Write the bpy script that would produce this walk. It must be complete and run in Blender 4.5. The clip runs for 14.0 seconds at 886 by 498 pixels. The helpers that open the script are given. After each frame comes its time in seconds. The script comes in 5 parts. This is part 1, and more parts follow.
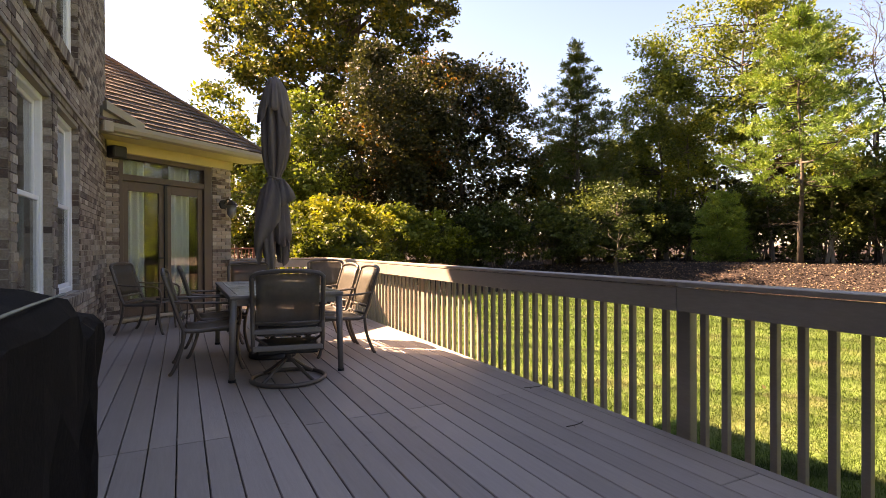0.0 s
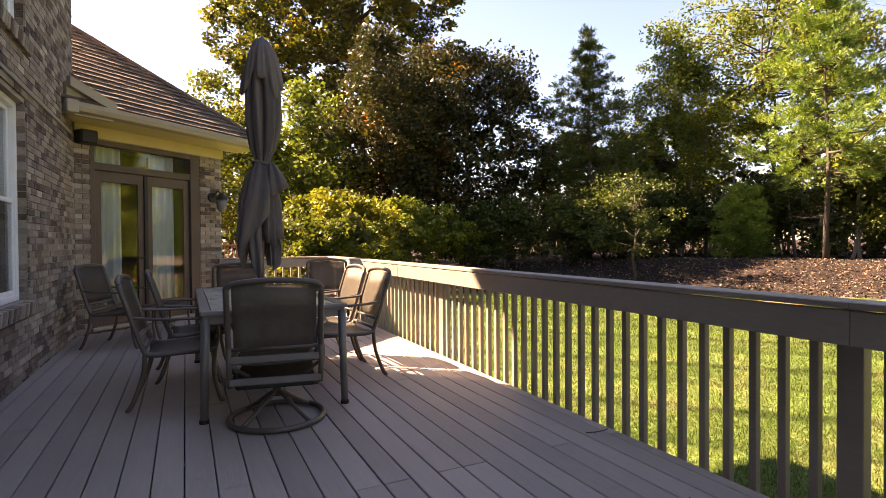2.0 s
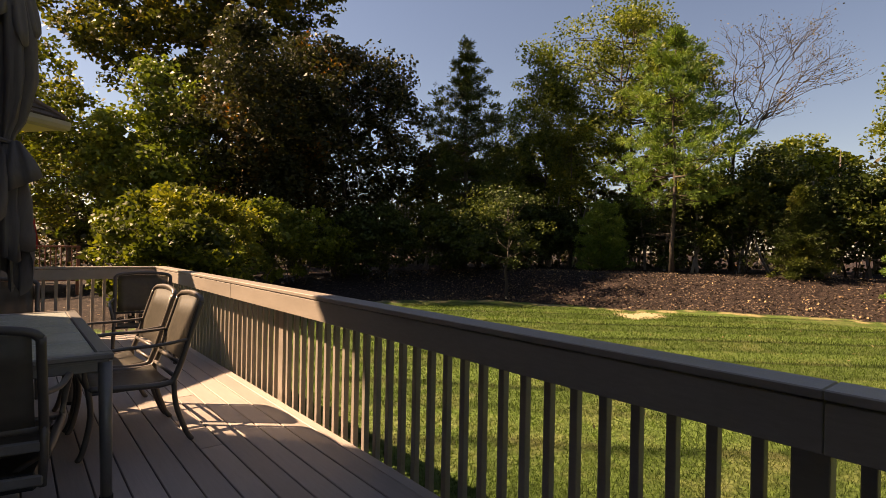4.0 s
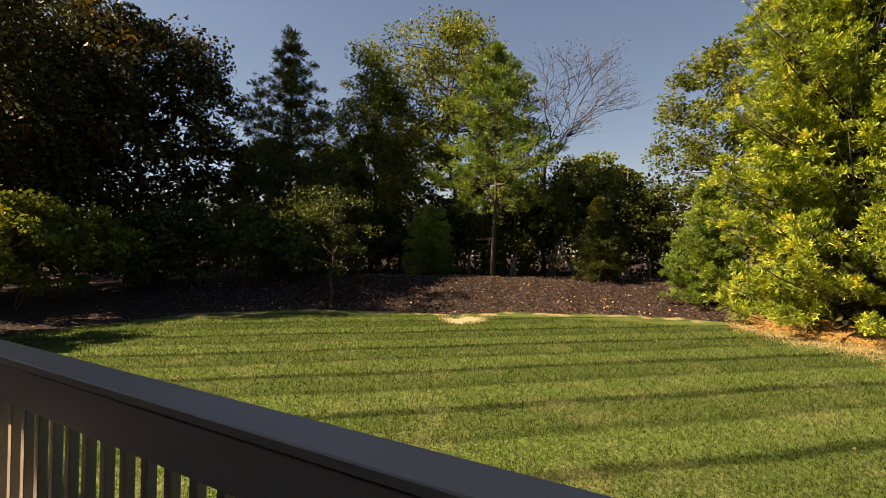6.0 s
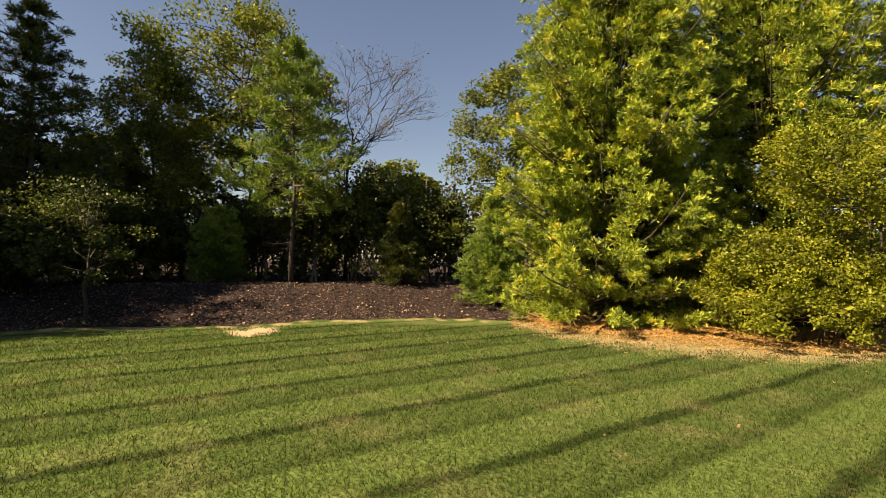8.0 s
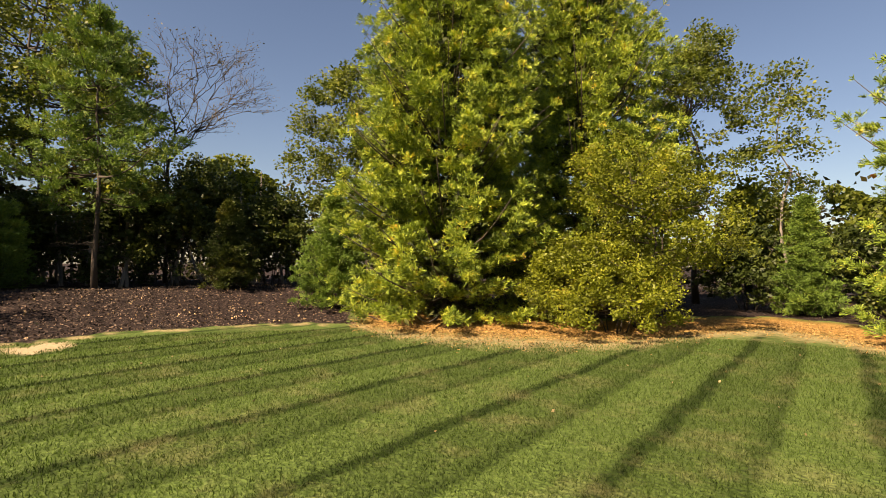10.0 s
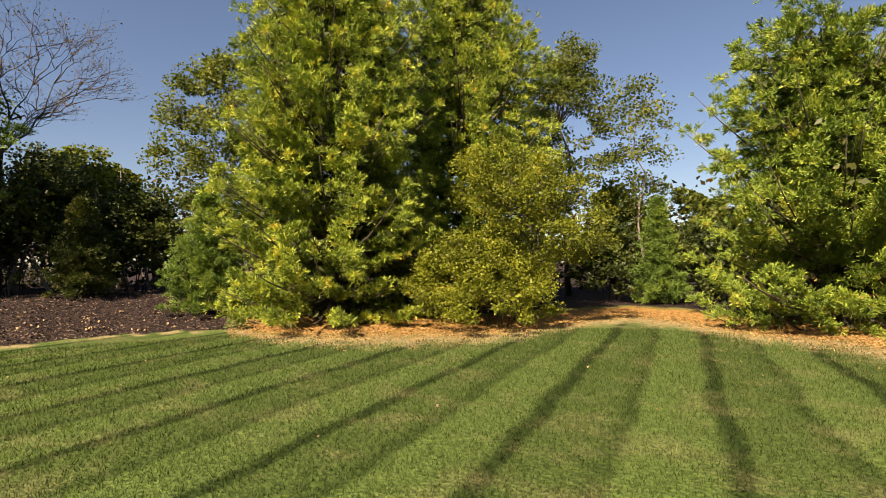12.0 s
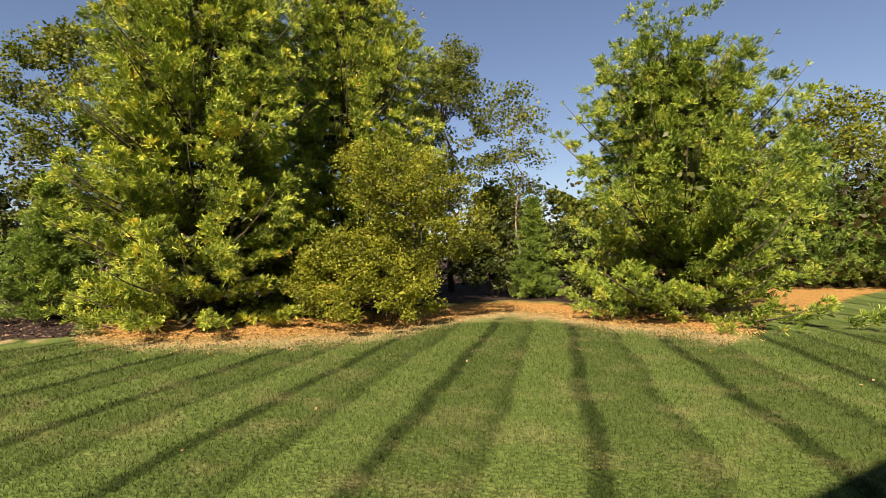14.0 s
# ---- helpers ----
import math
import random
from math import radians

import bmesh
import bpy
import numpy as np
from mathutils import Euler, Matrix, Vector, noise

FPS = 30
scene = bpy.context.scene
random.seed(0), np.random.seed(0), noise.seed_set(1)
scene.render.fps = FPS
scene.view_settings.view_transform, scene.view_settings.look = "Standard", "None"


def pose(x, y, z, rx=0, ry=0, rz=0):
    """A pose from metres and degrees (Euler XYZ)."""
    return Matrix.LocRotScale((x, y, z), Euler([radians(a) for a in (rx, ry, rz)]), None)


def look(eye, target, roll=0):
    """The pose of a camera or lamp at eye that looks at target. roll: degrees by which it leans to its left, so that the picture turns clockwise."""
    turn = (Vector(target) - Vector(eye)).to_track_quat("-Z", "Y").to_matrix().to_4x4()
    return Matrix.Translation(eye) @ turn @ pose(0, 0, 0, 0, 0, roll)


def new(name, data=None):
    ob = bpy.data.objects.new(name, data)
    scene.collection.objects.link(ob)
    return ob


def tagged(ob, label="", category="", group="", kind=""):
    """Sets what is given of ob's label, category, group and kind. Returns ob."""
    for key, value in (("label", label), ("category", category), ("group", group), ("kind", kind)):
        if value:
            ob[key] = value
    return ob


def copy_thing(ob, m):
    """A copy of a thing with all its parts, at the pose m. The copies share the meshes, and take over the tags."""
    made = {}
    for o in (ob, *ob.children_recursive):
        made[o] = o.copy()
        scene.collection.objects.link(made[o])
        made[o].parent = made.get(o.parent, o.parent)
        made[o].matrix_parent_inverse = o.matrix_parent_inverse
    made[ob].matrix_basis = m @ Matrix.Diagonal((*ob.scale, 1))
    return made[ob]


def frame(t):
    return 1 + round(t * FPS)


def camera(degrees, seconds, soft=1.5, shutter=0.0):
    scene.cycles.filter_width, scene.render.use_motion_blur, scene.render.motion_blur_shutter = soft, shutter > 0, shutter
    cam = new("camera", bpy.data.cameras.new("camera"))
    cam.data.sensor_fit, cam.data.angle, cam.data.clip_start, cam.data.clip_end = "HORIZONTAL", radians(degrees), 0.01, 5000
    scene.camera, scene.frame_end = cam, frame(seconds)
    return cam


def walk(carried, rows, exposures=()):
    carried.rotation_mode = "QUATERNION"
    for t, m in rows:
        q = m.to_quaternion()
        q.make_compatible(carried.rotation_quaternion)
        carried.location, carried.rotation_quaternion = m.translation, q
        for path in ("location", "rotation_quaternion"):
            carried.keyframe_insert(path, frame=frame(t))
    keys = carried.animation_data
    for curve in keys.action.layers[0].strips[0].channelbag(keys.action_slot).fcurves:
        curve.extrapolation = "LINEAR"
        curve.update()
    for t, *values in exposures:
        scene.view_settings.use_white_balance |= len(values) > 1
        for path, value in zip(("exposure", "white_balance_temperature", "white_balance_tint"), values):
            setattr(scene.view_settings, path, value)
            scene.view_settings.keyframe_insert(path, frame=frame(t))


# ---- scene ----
cam = camera(80.8, 14.0, soft=0.7)
PATH = [
    (0, (1.626, 1.745, 1.166), (2.524, 3.532, 1.158), -0.2),
    (0.5, (1.698, 1.97, 1.172), (2.594, 3.757, 1.156), -0.3),
    (1, (1.762, 2.23, 1.166), (2.641, 4.027, 1.145), -0.3),
    (1.5, (1.831, 2.512, 1.174), (2.708, 4.309, 1.149), -0.4),
    (2, (1.911, 2.761, 1.203), (2.798, 4.553, 1.176), -0.4),
    (2.2, (1.955, 2.855, 1.207), (2.868, 4.634, 1.181), -0.4),
    (4.3, (2.704, 3.577, 1.317), (4.045, 5.06, 1.323), 1.0),
    (4.5, (2.786, 3.65, 1.318), (4.169, 5.095, 1.329), 0.8),
    (5, (2.987, 3.747, 1.342), (4.459, 5.101, 1.357), 0.9),
    (5.5, (3.204, 3.806, 1.357), (4.79, 5.024, 1.378), 0.7),
    (6, (3.434, 3.842, 1.384), (5.126, 4.909, 1.406), 1.0),
    (6.5, (3.68, 3.799, 1.388), (5.465, 4.7, 1.416), 0.6),
    (7, (3.85, 3.808, 1.379), (5.725, 4.506, 1.418), 0.8),
    (7.5, (3.97, 3.787, 1.388), (5.903, 4.301, 1.434), 0.7),
    (8, (4.06, 3.75, 1.409), (6.02, 4.142, 1.459), 0.7),
    (8.5, (4.13, 3.721, 1.399), (6.112, 3.987, 1.453), 0.6),
    (9, (4.175, 3.699, 1.388), (6.171, 3.806, 1.446), 0.5),
    (9.2, (4.185, 3.69, 1.39), (6.183, 3.731, 1.45), 0.5),
    (11.3, (4.2, 3.587, 1.389), (6.135, 3.084, 1.448), -0.5),
    (11.5, (4.2, 3.585, 1.389), (6.126, 3.05, 1.447), -0.7),
    (12, (4.195, 3.572, 1.389), (6.094, 2.949, 1.447), -0.8),
    (12.5, (4.19, 3.56, 1.39), (6.053, 2.837, 1.443), -0.9),
    (13, (4.185, 3.548, 1.394), (6.007, 2.723, 1.445), -0.9),
    (13.5, (4.18, 3.53, 1.404), (5.95, 2.6, 1.447), -1.0),
    (14, (4.18, 3.5, 1.414), (5.9, 2.48, 1.452), -1.0),
]
walk(cam, [(t, look(eye, target, roll)) for t, eye, target, roll in PATH],
     exposures=[(0, 3.1, 10900, 32), (2.2, 3.1, 10900, 32), (4.3, 1.52, 10700, 26), (9.2, 1.42, 9400, 22), (14, 1.37, 8200, 23)])

# ---- light ----
SUN_AZ, SUN_EL = 129.3, 42.0          # degrees: anticlockwise from +x, and above the horizon
world = bpy.data.worlds.new("sky")
scene.world = world
world.use_nodes = True
wn = world.node_tree
sky = wn.nodes.new("ShaderNodeTexSky")
sky.sky_type = "NISHITA"
sky.sun_disc = False
sky.sun_elevation, sky.sun_rotation = radians(SUN_EL), radians(90 - SUN_AZ)
sky.air_density, sky.dust_density, sky.ozone_density = 1.1, 0.45, 7.0
wn.nodes["Background"].inputs["Strength"].default_value = 0.052
wn.links.new(sky.outputs["Color"], wn.nodes["Background"].inputs["Color"])
sun = new("sun", bpy.data.lights.new("sun", "SUN"))
sun.data.energy, sun.data.angle, sun.data.color = 5.0, radians(0.6), (1.0, 0.92, 0.78)
sv = Vector((math.cos(radians(SUN_AZ)) * math.cos(radians(SUN_EL)), math.sin(radians(SUN_AZ)) * math.cos(radians(SUN_EL)), math.sin(radians(SUN_EL))))
sun.matrix_world = look((0, 0, 40), Vector((0, 0, 40)) - sv)


# ---- materials ----
def node_mat(name):
    m = bpy.data.materials.new(name)
    m.use_nodes = True
    nt = m.node_tree
    return m, nt, nt.nodes["Principled BSDF"]


def add(nt, kind, **values):
    n = nt.nodes.new(kind)
    for key, value in values.items():
        n.inputs[key].default_value = value
    return n


def ramp(nt, source, stops):
    r = nt.nodes.new("ShaderNodeValToRGB")
    while len(r.color_ramp.elements) < len(stops):
        r.color_ramp.elements.new(0.5)
    for e, (p, c) in zip(r.color_ramp.elements, stops):
        e.position, e.color = p, (*c, 1)
    nt.links.new(source, r.inputs["Fac"])
    return r.outputs["Color"]


def mixed(nt, a, b, fac, blend="MIX"):
    m = nt.nodes.new("ShaderNodeMix")
    m.data_type, m.blend_type = "RGBA", blend
    for sock, v in ((m.inputs["Factor"], fac), (m.inputs["A"], a), (m.inputs["B"], b)):
        if isinstance(v, (int, float)):
            sock.default_value = v
        elif isinstance(v, tuple):
            sock.default_value = (*v, 1)
        else:
            nt.links.new(v, sock)
    return m.outputs["Result"]


def maths(nt, op, a, b=0.0, c=0.0):
    n = nt.nodes.new("ShaderNodeMath")
    n.operation = op
    for sock, v in zip(n.inputs, (a, b, c)):
        if isinstance(v, (int, float)):
            sock.default_value = v
        else:
            nt.links.new(v, sock)
    return n.outputs[0]


def coords(nt, scale=(1, 1, 1), kind="Object", turn=(0, 0, 0)):
    tc = nt.nodes.new("ShaderNodeTexCoord")
    mp = nt.nodes.new("ShaderNodeMapping")
    mp.inputs["Scale"].default_value = scale
    mp.inputs["Rotation"].default_value = turn
    nt.links.new(tc.outputs[kind], mp.inputs["Vector"])
    return mp.outputs["Vector"]


def noise_tex(nt, vec, scale, detail=4.0, rough=0.55):
    n = add(nt, "ShaderNodeTexNoise", Scale=scale, Detail=detail, Roughness=rough)
    nt.links.new(vec, n.inputs["Vector"])
    return n.outputs["Fac"]


def bump(nt, bsdf, height, strength, distance=0.01):
    b = add(nt, "ShaderNodeBump", Strength=strength, Distance=distance)
    nt.links.new(height, b.inputs["Height"])
    nt.links.new(b.outputs["Normal"], bsdf.inputs["Normal"])


def surface(name, dark, light, rough=0.6, metal=0.0, scale=(8, 8, 8), fine=60.0, relief=0.15, piece=0.0, island=0.0, rough_var=0.12, spec=0.5):
    """A surface with stains and grain at two scales, and a shift in tone from piece to piece."""
    m, nt, b = node_mat(name)
    v = coords(nt, scale)
    big, small = noise_tex(nt, v, 0.35, 3), noise_tex(nt, v, fine / 8, 6, 0.65)
    f = maths(nt, "ADD", maths(nt, "MULTIPLY", big, 0.6), maths(nt, "MULTIPLY", small, 0.4))
    f = maths(nt, "MULTIPLY_ADD", f, 2.2, -0.6)
    if piece:
        info = nt.nodes.new("ShaderNodeObjectInfo")
        f = maths(nt, "ADD", f, maths(nt, "MULTIPLY_ADD", info.outputs["Random"], 2 * piece, -piece))
    if island:
        g = nt.nodes.new("ShaderNodeNewGeometry")
        f = maths(nt, "ADD", f, maths(nt, "MULTIPLY_ADD", g.outputs["Random Per Island"], 2 * island, -island))
    nt.links.new(ramp(nt, f, [(0.0, dark), (1.0, light)]), b.inputs["Base Color"])
    nt.links.new(maths(nt, "MULTIPLY_ADD", small, 2 * rough_var, rough - rough_var), b.inputs["Roughness"])
    b.inputs["Metallic"].default_value = metal
    b.inputs["Specular IOR Level"].default_value = spec
    if relief:
        bump(nt, b, small, relief)
    return m


def brick_mat(name, island):
    """Sand-tumbled brick: buff greys and browns, a different one for each brick, with smears of lime."""
    m, nt, b = node_mat(name)
    v = coords(nt)
    if island:
        rnd = nt.nodes.new("ShaderNodeNewGeometry").outputs["Random Per Island"]
    else:
        rnd = nt.nodes.new("ShaderNodeObjectInfo").outputs["Random"]
    base = ramp(nt, rnd, [(0.0, (0.084, 0.0576, 0.0504)), (0.2, (0.156, 0.106, 0.084)), (0.42, (0.276, 0.222, 0.18)), (0.66, (0.432, 0.36, 0.294)), (0.86, (0.24, 0.18, 0.15)), (1.0, (0.564, 0.492, 0.42))])
    g = nt.nodes.new("ShaderNodeNewGeometry").outputs["Position"]
    n1, n2 = noise_tex(nt, g, 9, 5, 0.65), noise_tex(nt, g, 70, 4, 0.7)
    smear = ramp(nt, n1, [(0.5, (0, 0, 0)), (0.72, (1, 1, 1))])
    col = mixed(nt, base, (0.45, 0.42, 0.38), maths(nt, "MULTIPLY", smear, 0.55))
    col = mixed(nt, col, ramp(nt, n2, [(0.25, (0.45, 0.43, 0.42)), (0.7, (1, 1, 1))]), 0.8, "MULTIPLY")
    nt.links.new(col, b.inputs["Base Color"])
    b.inputs["Roughness"].default_value = 0.9
    bump(nt, b, n2, 0.5, 0.006)
    return m


def see_through(nt, bsdf, colour, share):
    """Lets a share of the light shine through a thin leaf or blade."""
    t = nt.nodes.new("ShaderNodeBsdfTranslucent")
    nt.links.new(colour, t.inputs["Color"])
    mix = nt.nodes.new("ShaderNodeMixShader")
    mix.inputs[0].default_value = share
    nt.links.new(bsdf.outputs[0], mix.inputs[1])
    nt.links.new(t.outputs[0], mix.inputs[2])
    nt.links.new(mix.outputs[0], nt.nodes["Material Output"].inputs["Surface"])


def leaf_mat(name, stops, glow=0.35, rough=0.5, scale=0.5):
    """Leaves or needles: one tone a leaf, drifting over the crown, and letting light through."""
    m, nt, b = node_mat(name)
    geo = nt.nodes.new("ShaderNodeNewGeometry")
    n = noise_tex(nt, geo.outputs["Position"], scale, 3)
    f = maths(nt, "ADD", maths(nt, "MULTIPLY", geo.outputs["Random Per Island"], 0.45), maths(nt, "MULTIPLY_ADD", n, 1.9, -0.68))
    col = ramp(nt, f, stops)
    nt.links.new(col, b.inputs["Base Color"])
    b.inputs["Roughness"].default_value = rough
    b.inputs["Specular IOR Level"].default_value = 0.25
    see_through(nt, b, mixed(nt, col, (0.9, 1.0, 0.35), 0.5, "MULTIPLY"), glow)
    return m


def lawn_colour(nt, pos):
    """Mown turf: broad mowing bands, their sheen put into the colour, with darker wheel lines between them, dry tufts
    and patches.
    """
    sep = nt.nodes.new("ShaderNodeSeparateXYZ")
    nt.links.new(pos, sep.inputs[0])
    wob = maths(nt, "ADD", maths(nt, "MULTIPLY_ADD", noise_tex(nt, pos, 0.35, 2), 0.5, -0.25), maths(nt, "MULTIPLY_ADD", noise_tex(nt, pos, 3.2, 4, 0.7), 0.2, -0.1))
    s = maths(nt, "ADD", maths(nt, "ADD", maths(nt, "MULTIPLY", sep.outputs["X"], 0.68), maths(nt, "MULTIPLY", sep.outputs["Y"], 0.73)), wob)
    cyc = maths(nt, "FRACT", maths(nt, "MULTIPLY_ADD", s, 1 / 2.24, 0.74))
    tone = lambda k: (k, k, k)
    # lighter and darker bands imitate how blades leaning either way reflect
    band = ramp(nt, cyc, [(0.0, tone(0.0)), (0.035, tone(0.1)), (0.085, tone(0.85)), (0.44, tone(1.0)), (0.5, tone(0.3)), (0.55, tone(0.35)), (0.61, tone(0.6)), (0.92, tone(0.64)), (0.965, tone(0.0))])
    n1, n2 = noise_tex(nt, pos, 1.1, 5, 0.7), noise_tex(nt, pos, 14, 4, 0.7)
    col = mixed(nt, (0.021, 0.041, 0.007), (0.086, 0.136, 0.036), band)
    col = mixed(nt, col, (0.23, 0.205, 0.11), ramp(nt, n1, [(0.5, (0, 0, 0)), (0.78, (0.5, 0.5, 0.5))]))
    n3 = noise_tex(nt, pos, 4.5, 4, 0.75)
    col = mixed(nt, col, ramp(nt, n3, [(0.32, (0.62, 0.68, 0.55)), (0.55, (1, 1, 1)), (0.72, (1.3, 1.22, 1.15))]), 0.7, "MULTIPLY")
    return mixed(nt, col, ramp(nt, n2, [(0.32, (0.38, 0.42, 0.3)), (0.68, (1.3, 1.3, 1.25))]), 0.55, "MULTIPLY"), n2


def ground_mat():
    m, nt, b = node_mat("ground")
    pos = nt.nodes.new("ShaderNodeNewGeometry").outputs["Position"]
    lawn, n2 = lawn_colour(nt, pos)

    def mask(name, soft=0.25):
        a = nt.nodes.new("ShaderNodeAttribute")
        a.attribute_name = name
        e = maths(nt, "ADD", a.outputs["Fac"], maths(nt, "MULTIPLY_ADD", noise_tex(nt, pos, 2.6, 6, 0.75), 1.2, -0.6))
        return ramp(nt, e, [(0.5 - soft, (0, 0, 0)), (0.5 + soft, (1, 1, 1))])
    chip = nt.nodes.new("ShaderNodeTexVoronoi")
    chip.inputs["Scale"].default_value = 16
    nt.links.new(pos, chip.inputs["Vector"])
    bark = ramp(nt, chip.outputs["Color"], [(0.1, (0.009, 0.0062, 0.006)), (0.6, (0.023, 0.0155, 0.014)), (0.88, (0.055, 0.037, 0.031)), (1.0, (0.36, 0.27, 0.19))])
    straw = ramp(nt, noise_tex(nt, pos, 9, 6, 0.75), [(0.3, (0.09, 0.05, 0.02)), (0.5, (0.30, 0.165, 0.05)), (0.7, (0.47, 0.295, 0.105))])
    dry = ramp(nt, noise_tex(nt, pos, 12, 5, 0.7), [(0.3, (0.16, 0.14, 0.06)), (0.7, (0.36, 0.29, 0.16))])
    bare = ramp(nt, noise_tex(nt, pos, 12, 5, 0.7), [(0.3, (0.26, 0.2, 0.11)), (0.7, (0.46, 0.38, 0.25))])
    col = mixed(nt, lawn, dry, mask("dry"))
    col = mixed(nt, col, bark, mask("mulch", 0.1))
    col = mixed(nt, col, straw, mask("straw", 0.3))
    col = mixed(nt, col, bare, mask("bare", 0.2))
    nt.links.new(col, b.inputs["Base Color"])
    b.inputs["Roughness"].default_value = 0.95
    b.inputs["Specular IOR Level"].default_value = 0.15
    bump(nt, b, maths(nt, "ADD", n2, chip.outputs["Distance"]), 0.7, 0.04)
    return m


def grass_mat():
    m, nt, b = node_mat("grass_blades")
    geo = nt.nodes.new("ShaderNodeNewGeometry")
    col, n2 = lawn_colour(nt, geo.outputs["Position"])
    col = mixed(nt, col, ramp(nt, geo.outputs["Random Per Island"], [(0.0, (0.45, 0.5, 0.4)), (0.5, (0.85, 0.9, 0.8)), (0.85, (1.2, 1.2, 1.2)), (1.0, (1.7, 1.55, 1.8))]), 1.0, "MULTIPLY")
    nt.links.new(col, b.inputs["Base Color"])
    b.inputs["Roughness"].default_value = 0.6
    b.inputs["Specular IOR Level"].default_value = 0.2
    see_through(nt, b, mixed(nt, col, (1.0, 1.2, 0.45), 1.0, "MULTIPLY"), 0.4)
    return m


def deck_mat(name="deck_paint", seed=0.0):
    """Taupe deck stain on softwood: grain along the board, scuffs, worn specks."""
    m, nt, b = node_mat(name)
    v = coords(nt, (14, 1.1, 14))
    grain = noise_tex(nt, v, 3.2, 6, 0.7)
    pos = nt.nodes.new("ShaderNodeNewGeometry").outputs["Position"]
    wear, blot = noise_tex(nt, pos, 2.6, 5, 0.7), noise_tex(nt, pos, 0.6, 3)
    info = nt.nodes.new("ShaderNodeObjectInfo")
    f = maths(nt, "ADD", maths(nt, "MULTIPLY", grain, 0.5), maths(nt, "MULTIPLY_ADD", info.outputs["Random"], 0.3, -0.15))
    f = maths(nt, "ADD", f, maths(nt, "MULTIPLY", blot, 0.5))
    col = ramp(nt, f, [(0.25, (0.225, 0.186, 0.167)), (0.8, (0.385, 0.325, 0.292))])
    col = mixed(nt, col, (0.13, 0.11, 0.10), ramp(nt, wear, [(0.62, (0, 0, 0)), (0.75, (0.5, 0.5, 0.5))]))
    nt.links.new(col, b.inputs["Base Color"])
    nt.links.new(maths(nt, "MULTIPLY_ADD", grain, 0.25, 0.42), b.inputs["Roughness"])
    bump(nt, b, grain, 0.25, 0.004)
    return m


def glass_mat(name, tint=(0.9, 0.95, 0.95)):
    m, nt, b = node_mat(name)
    b.inputs["Base Color"].default_value = (*tint, 1)
    b.inputs["Roughness"].default_value = 0.02
    b.inputs["Transmission Weight"].default_value = 1.0
    b.inputs["IOR"].default_value = 1.5
    return m


def sling_mat():
    """Woven vinyl sling: dark threads with small holes between them."""
    m, nt, b = node_mat("sling_mesh")
    v = coords(nt)
    w = noise_tex(nt, v, 30, 3)
    nt.links.new(ramp(nt, w, [(0.3, (0.036, 0.03, 0.023)), (0.7, (0.064, 0.054, 0.04))]), b.inputs["Base Color"])
    b.inputs["Roughness"].default_value = 0.5
    t = nt.nodes.new("ShaderNodeBsdfTransparent")
    tr = nt.nodes.new("ShaderNodeBsdfTranslucent")
    tr.inputs["Color"].default_value = (0.5, 0.42, 0.32, 1)
    m1, m2 = nt.nodes.new("ShaderNodeMixShader"), nt.nodes.new("ShaderNodeMixShader")
    m1.inputs[0].default_value, m2.inputs[0].default_value = 0.16, 0.24
    nt.links.new(b.outputs[0], m1.inputs[1])
    nt.links.new(tr.outputs[0], m1.inputs[2])
    nt.links.new(m1.outputs[0], m2.inputs[1])
    nt.links.new(t.outputs[0], m2.inputs[2])
    nt.links.new(m2.outputs[0], nt.nodes["Material Output"].inputs["Surface"])
    return m


DECK = deck_mat()
RAIL = surface("rail_paint", (0.1899, 0.1611, 0.1386), (0.3231, 0.2754, 0.2385), 0.45, scale=(10, 2, 10), relief=0.12, piece=0.12)
BRICK, BRICK_FAR = brick_mat("brick", False), brick_mat("brick_joined", True)
MORTAR = surface("mortar", (0.25, 0.22, 0.19), (0.38, 0.34, 0.30), 0.95, relief=0.4)
STONE = surface("cast_sill", (0.22, 0.19, 0.165), (0.34, 0.30, 0.265), 0.9, relief=0.3)
WHITE = surface("white_vinyl", (0.694, 0.739, 0.762), (0.874, 0.896, 0.918), 0.4, relief=0.03)
BROWN = surface("brown_door_paint", (0.07, 0.046, 0.035), (0.11, 0.075, 0.057), 0.5, relief=0.08)
FASCIA = surface("cream_trim", (0.302, 0.266, 0.198), (0.396, 0.35, 0.271), 0.55, relief=0.05)
SOFFIT = surface("soffit_paint", (0.48, 0.406, 0.196), (0.576, 0.491, 0.252), 0.6, relief=0.05)
GUTTER = surface("gutter_metal", (0.281, 0.24, 0.182), (0.359, 0.315, 0.245), 0.45, relief=0.04)
SHINGLE = surface("asphalt_shingle", (0.055, 0.038, 0.032), (0.17, 0.115, 0.09), 0.95, fine=120, relief=0.5, piece=0.35)
GLASS = glass_mat("window_glass")
CURTAIN = surface("sheer_curtain", (0.36, 0.40, 0.385), (0.55, 0.585, 0.56), 0.9, scale=(20, 20, 1), relief=0.1)
# near-black colour stands in for rooms without light
DARKROOM = surface("unlit_room_tone", (0.035, 0.035, 0.032), (0.06, 0.058, 0.053), 0.9, relief=0.05)
FRAME = surface("bronze_frame", (0.068, 0.055, 0.047), (0.122, 0.1, 0.085), 0.42, 0.2, relief=0.06)
LANTERN = surface("lantern_metal", (0.03, 0.024, 0.02), (0.06, 0.048, 0.04), 0.45, 0.35, relief=0.06)
SLING = sling_mat()
TILE = surface("slate_tile", (0.26, 0.28, 0.27), (0.46, 0.47, 0.43), 0.22, relief=0.12, piece=0.2)
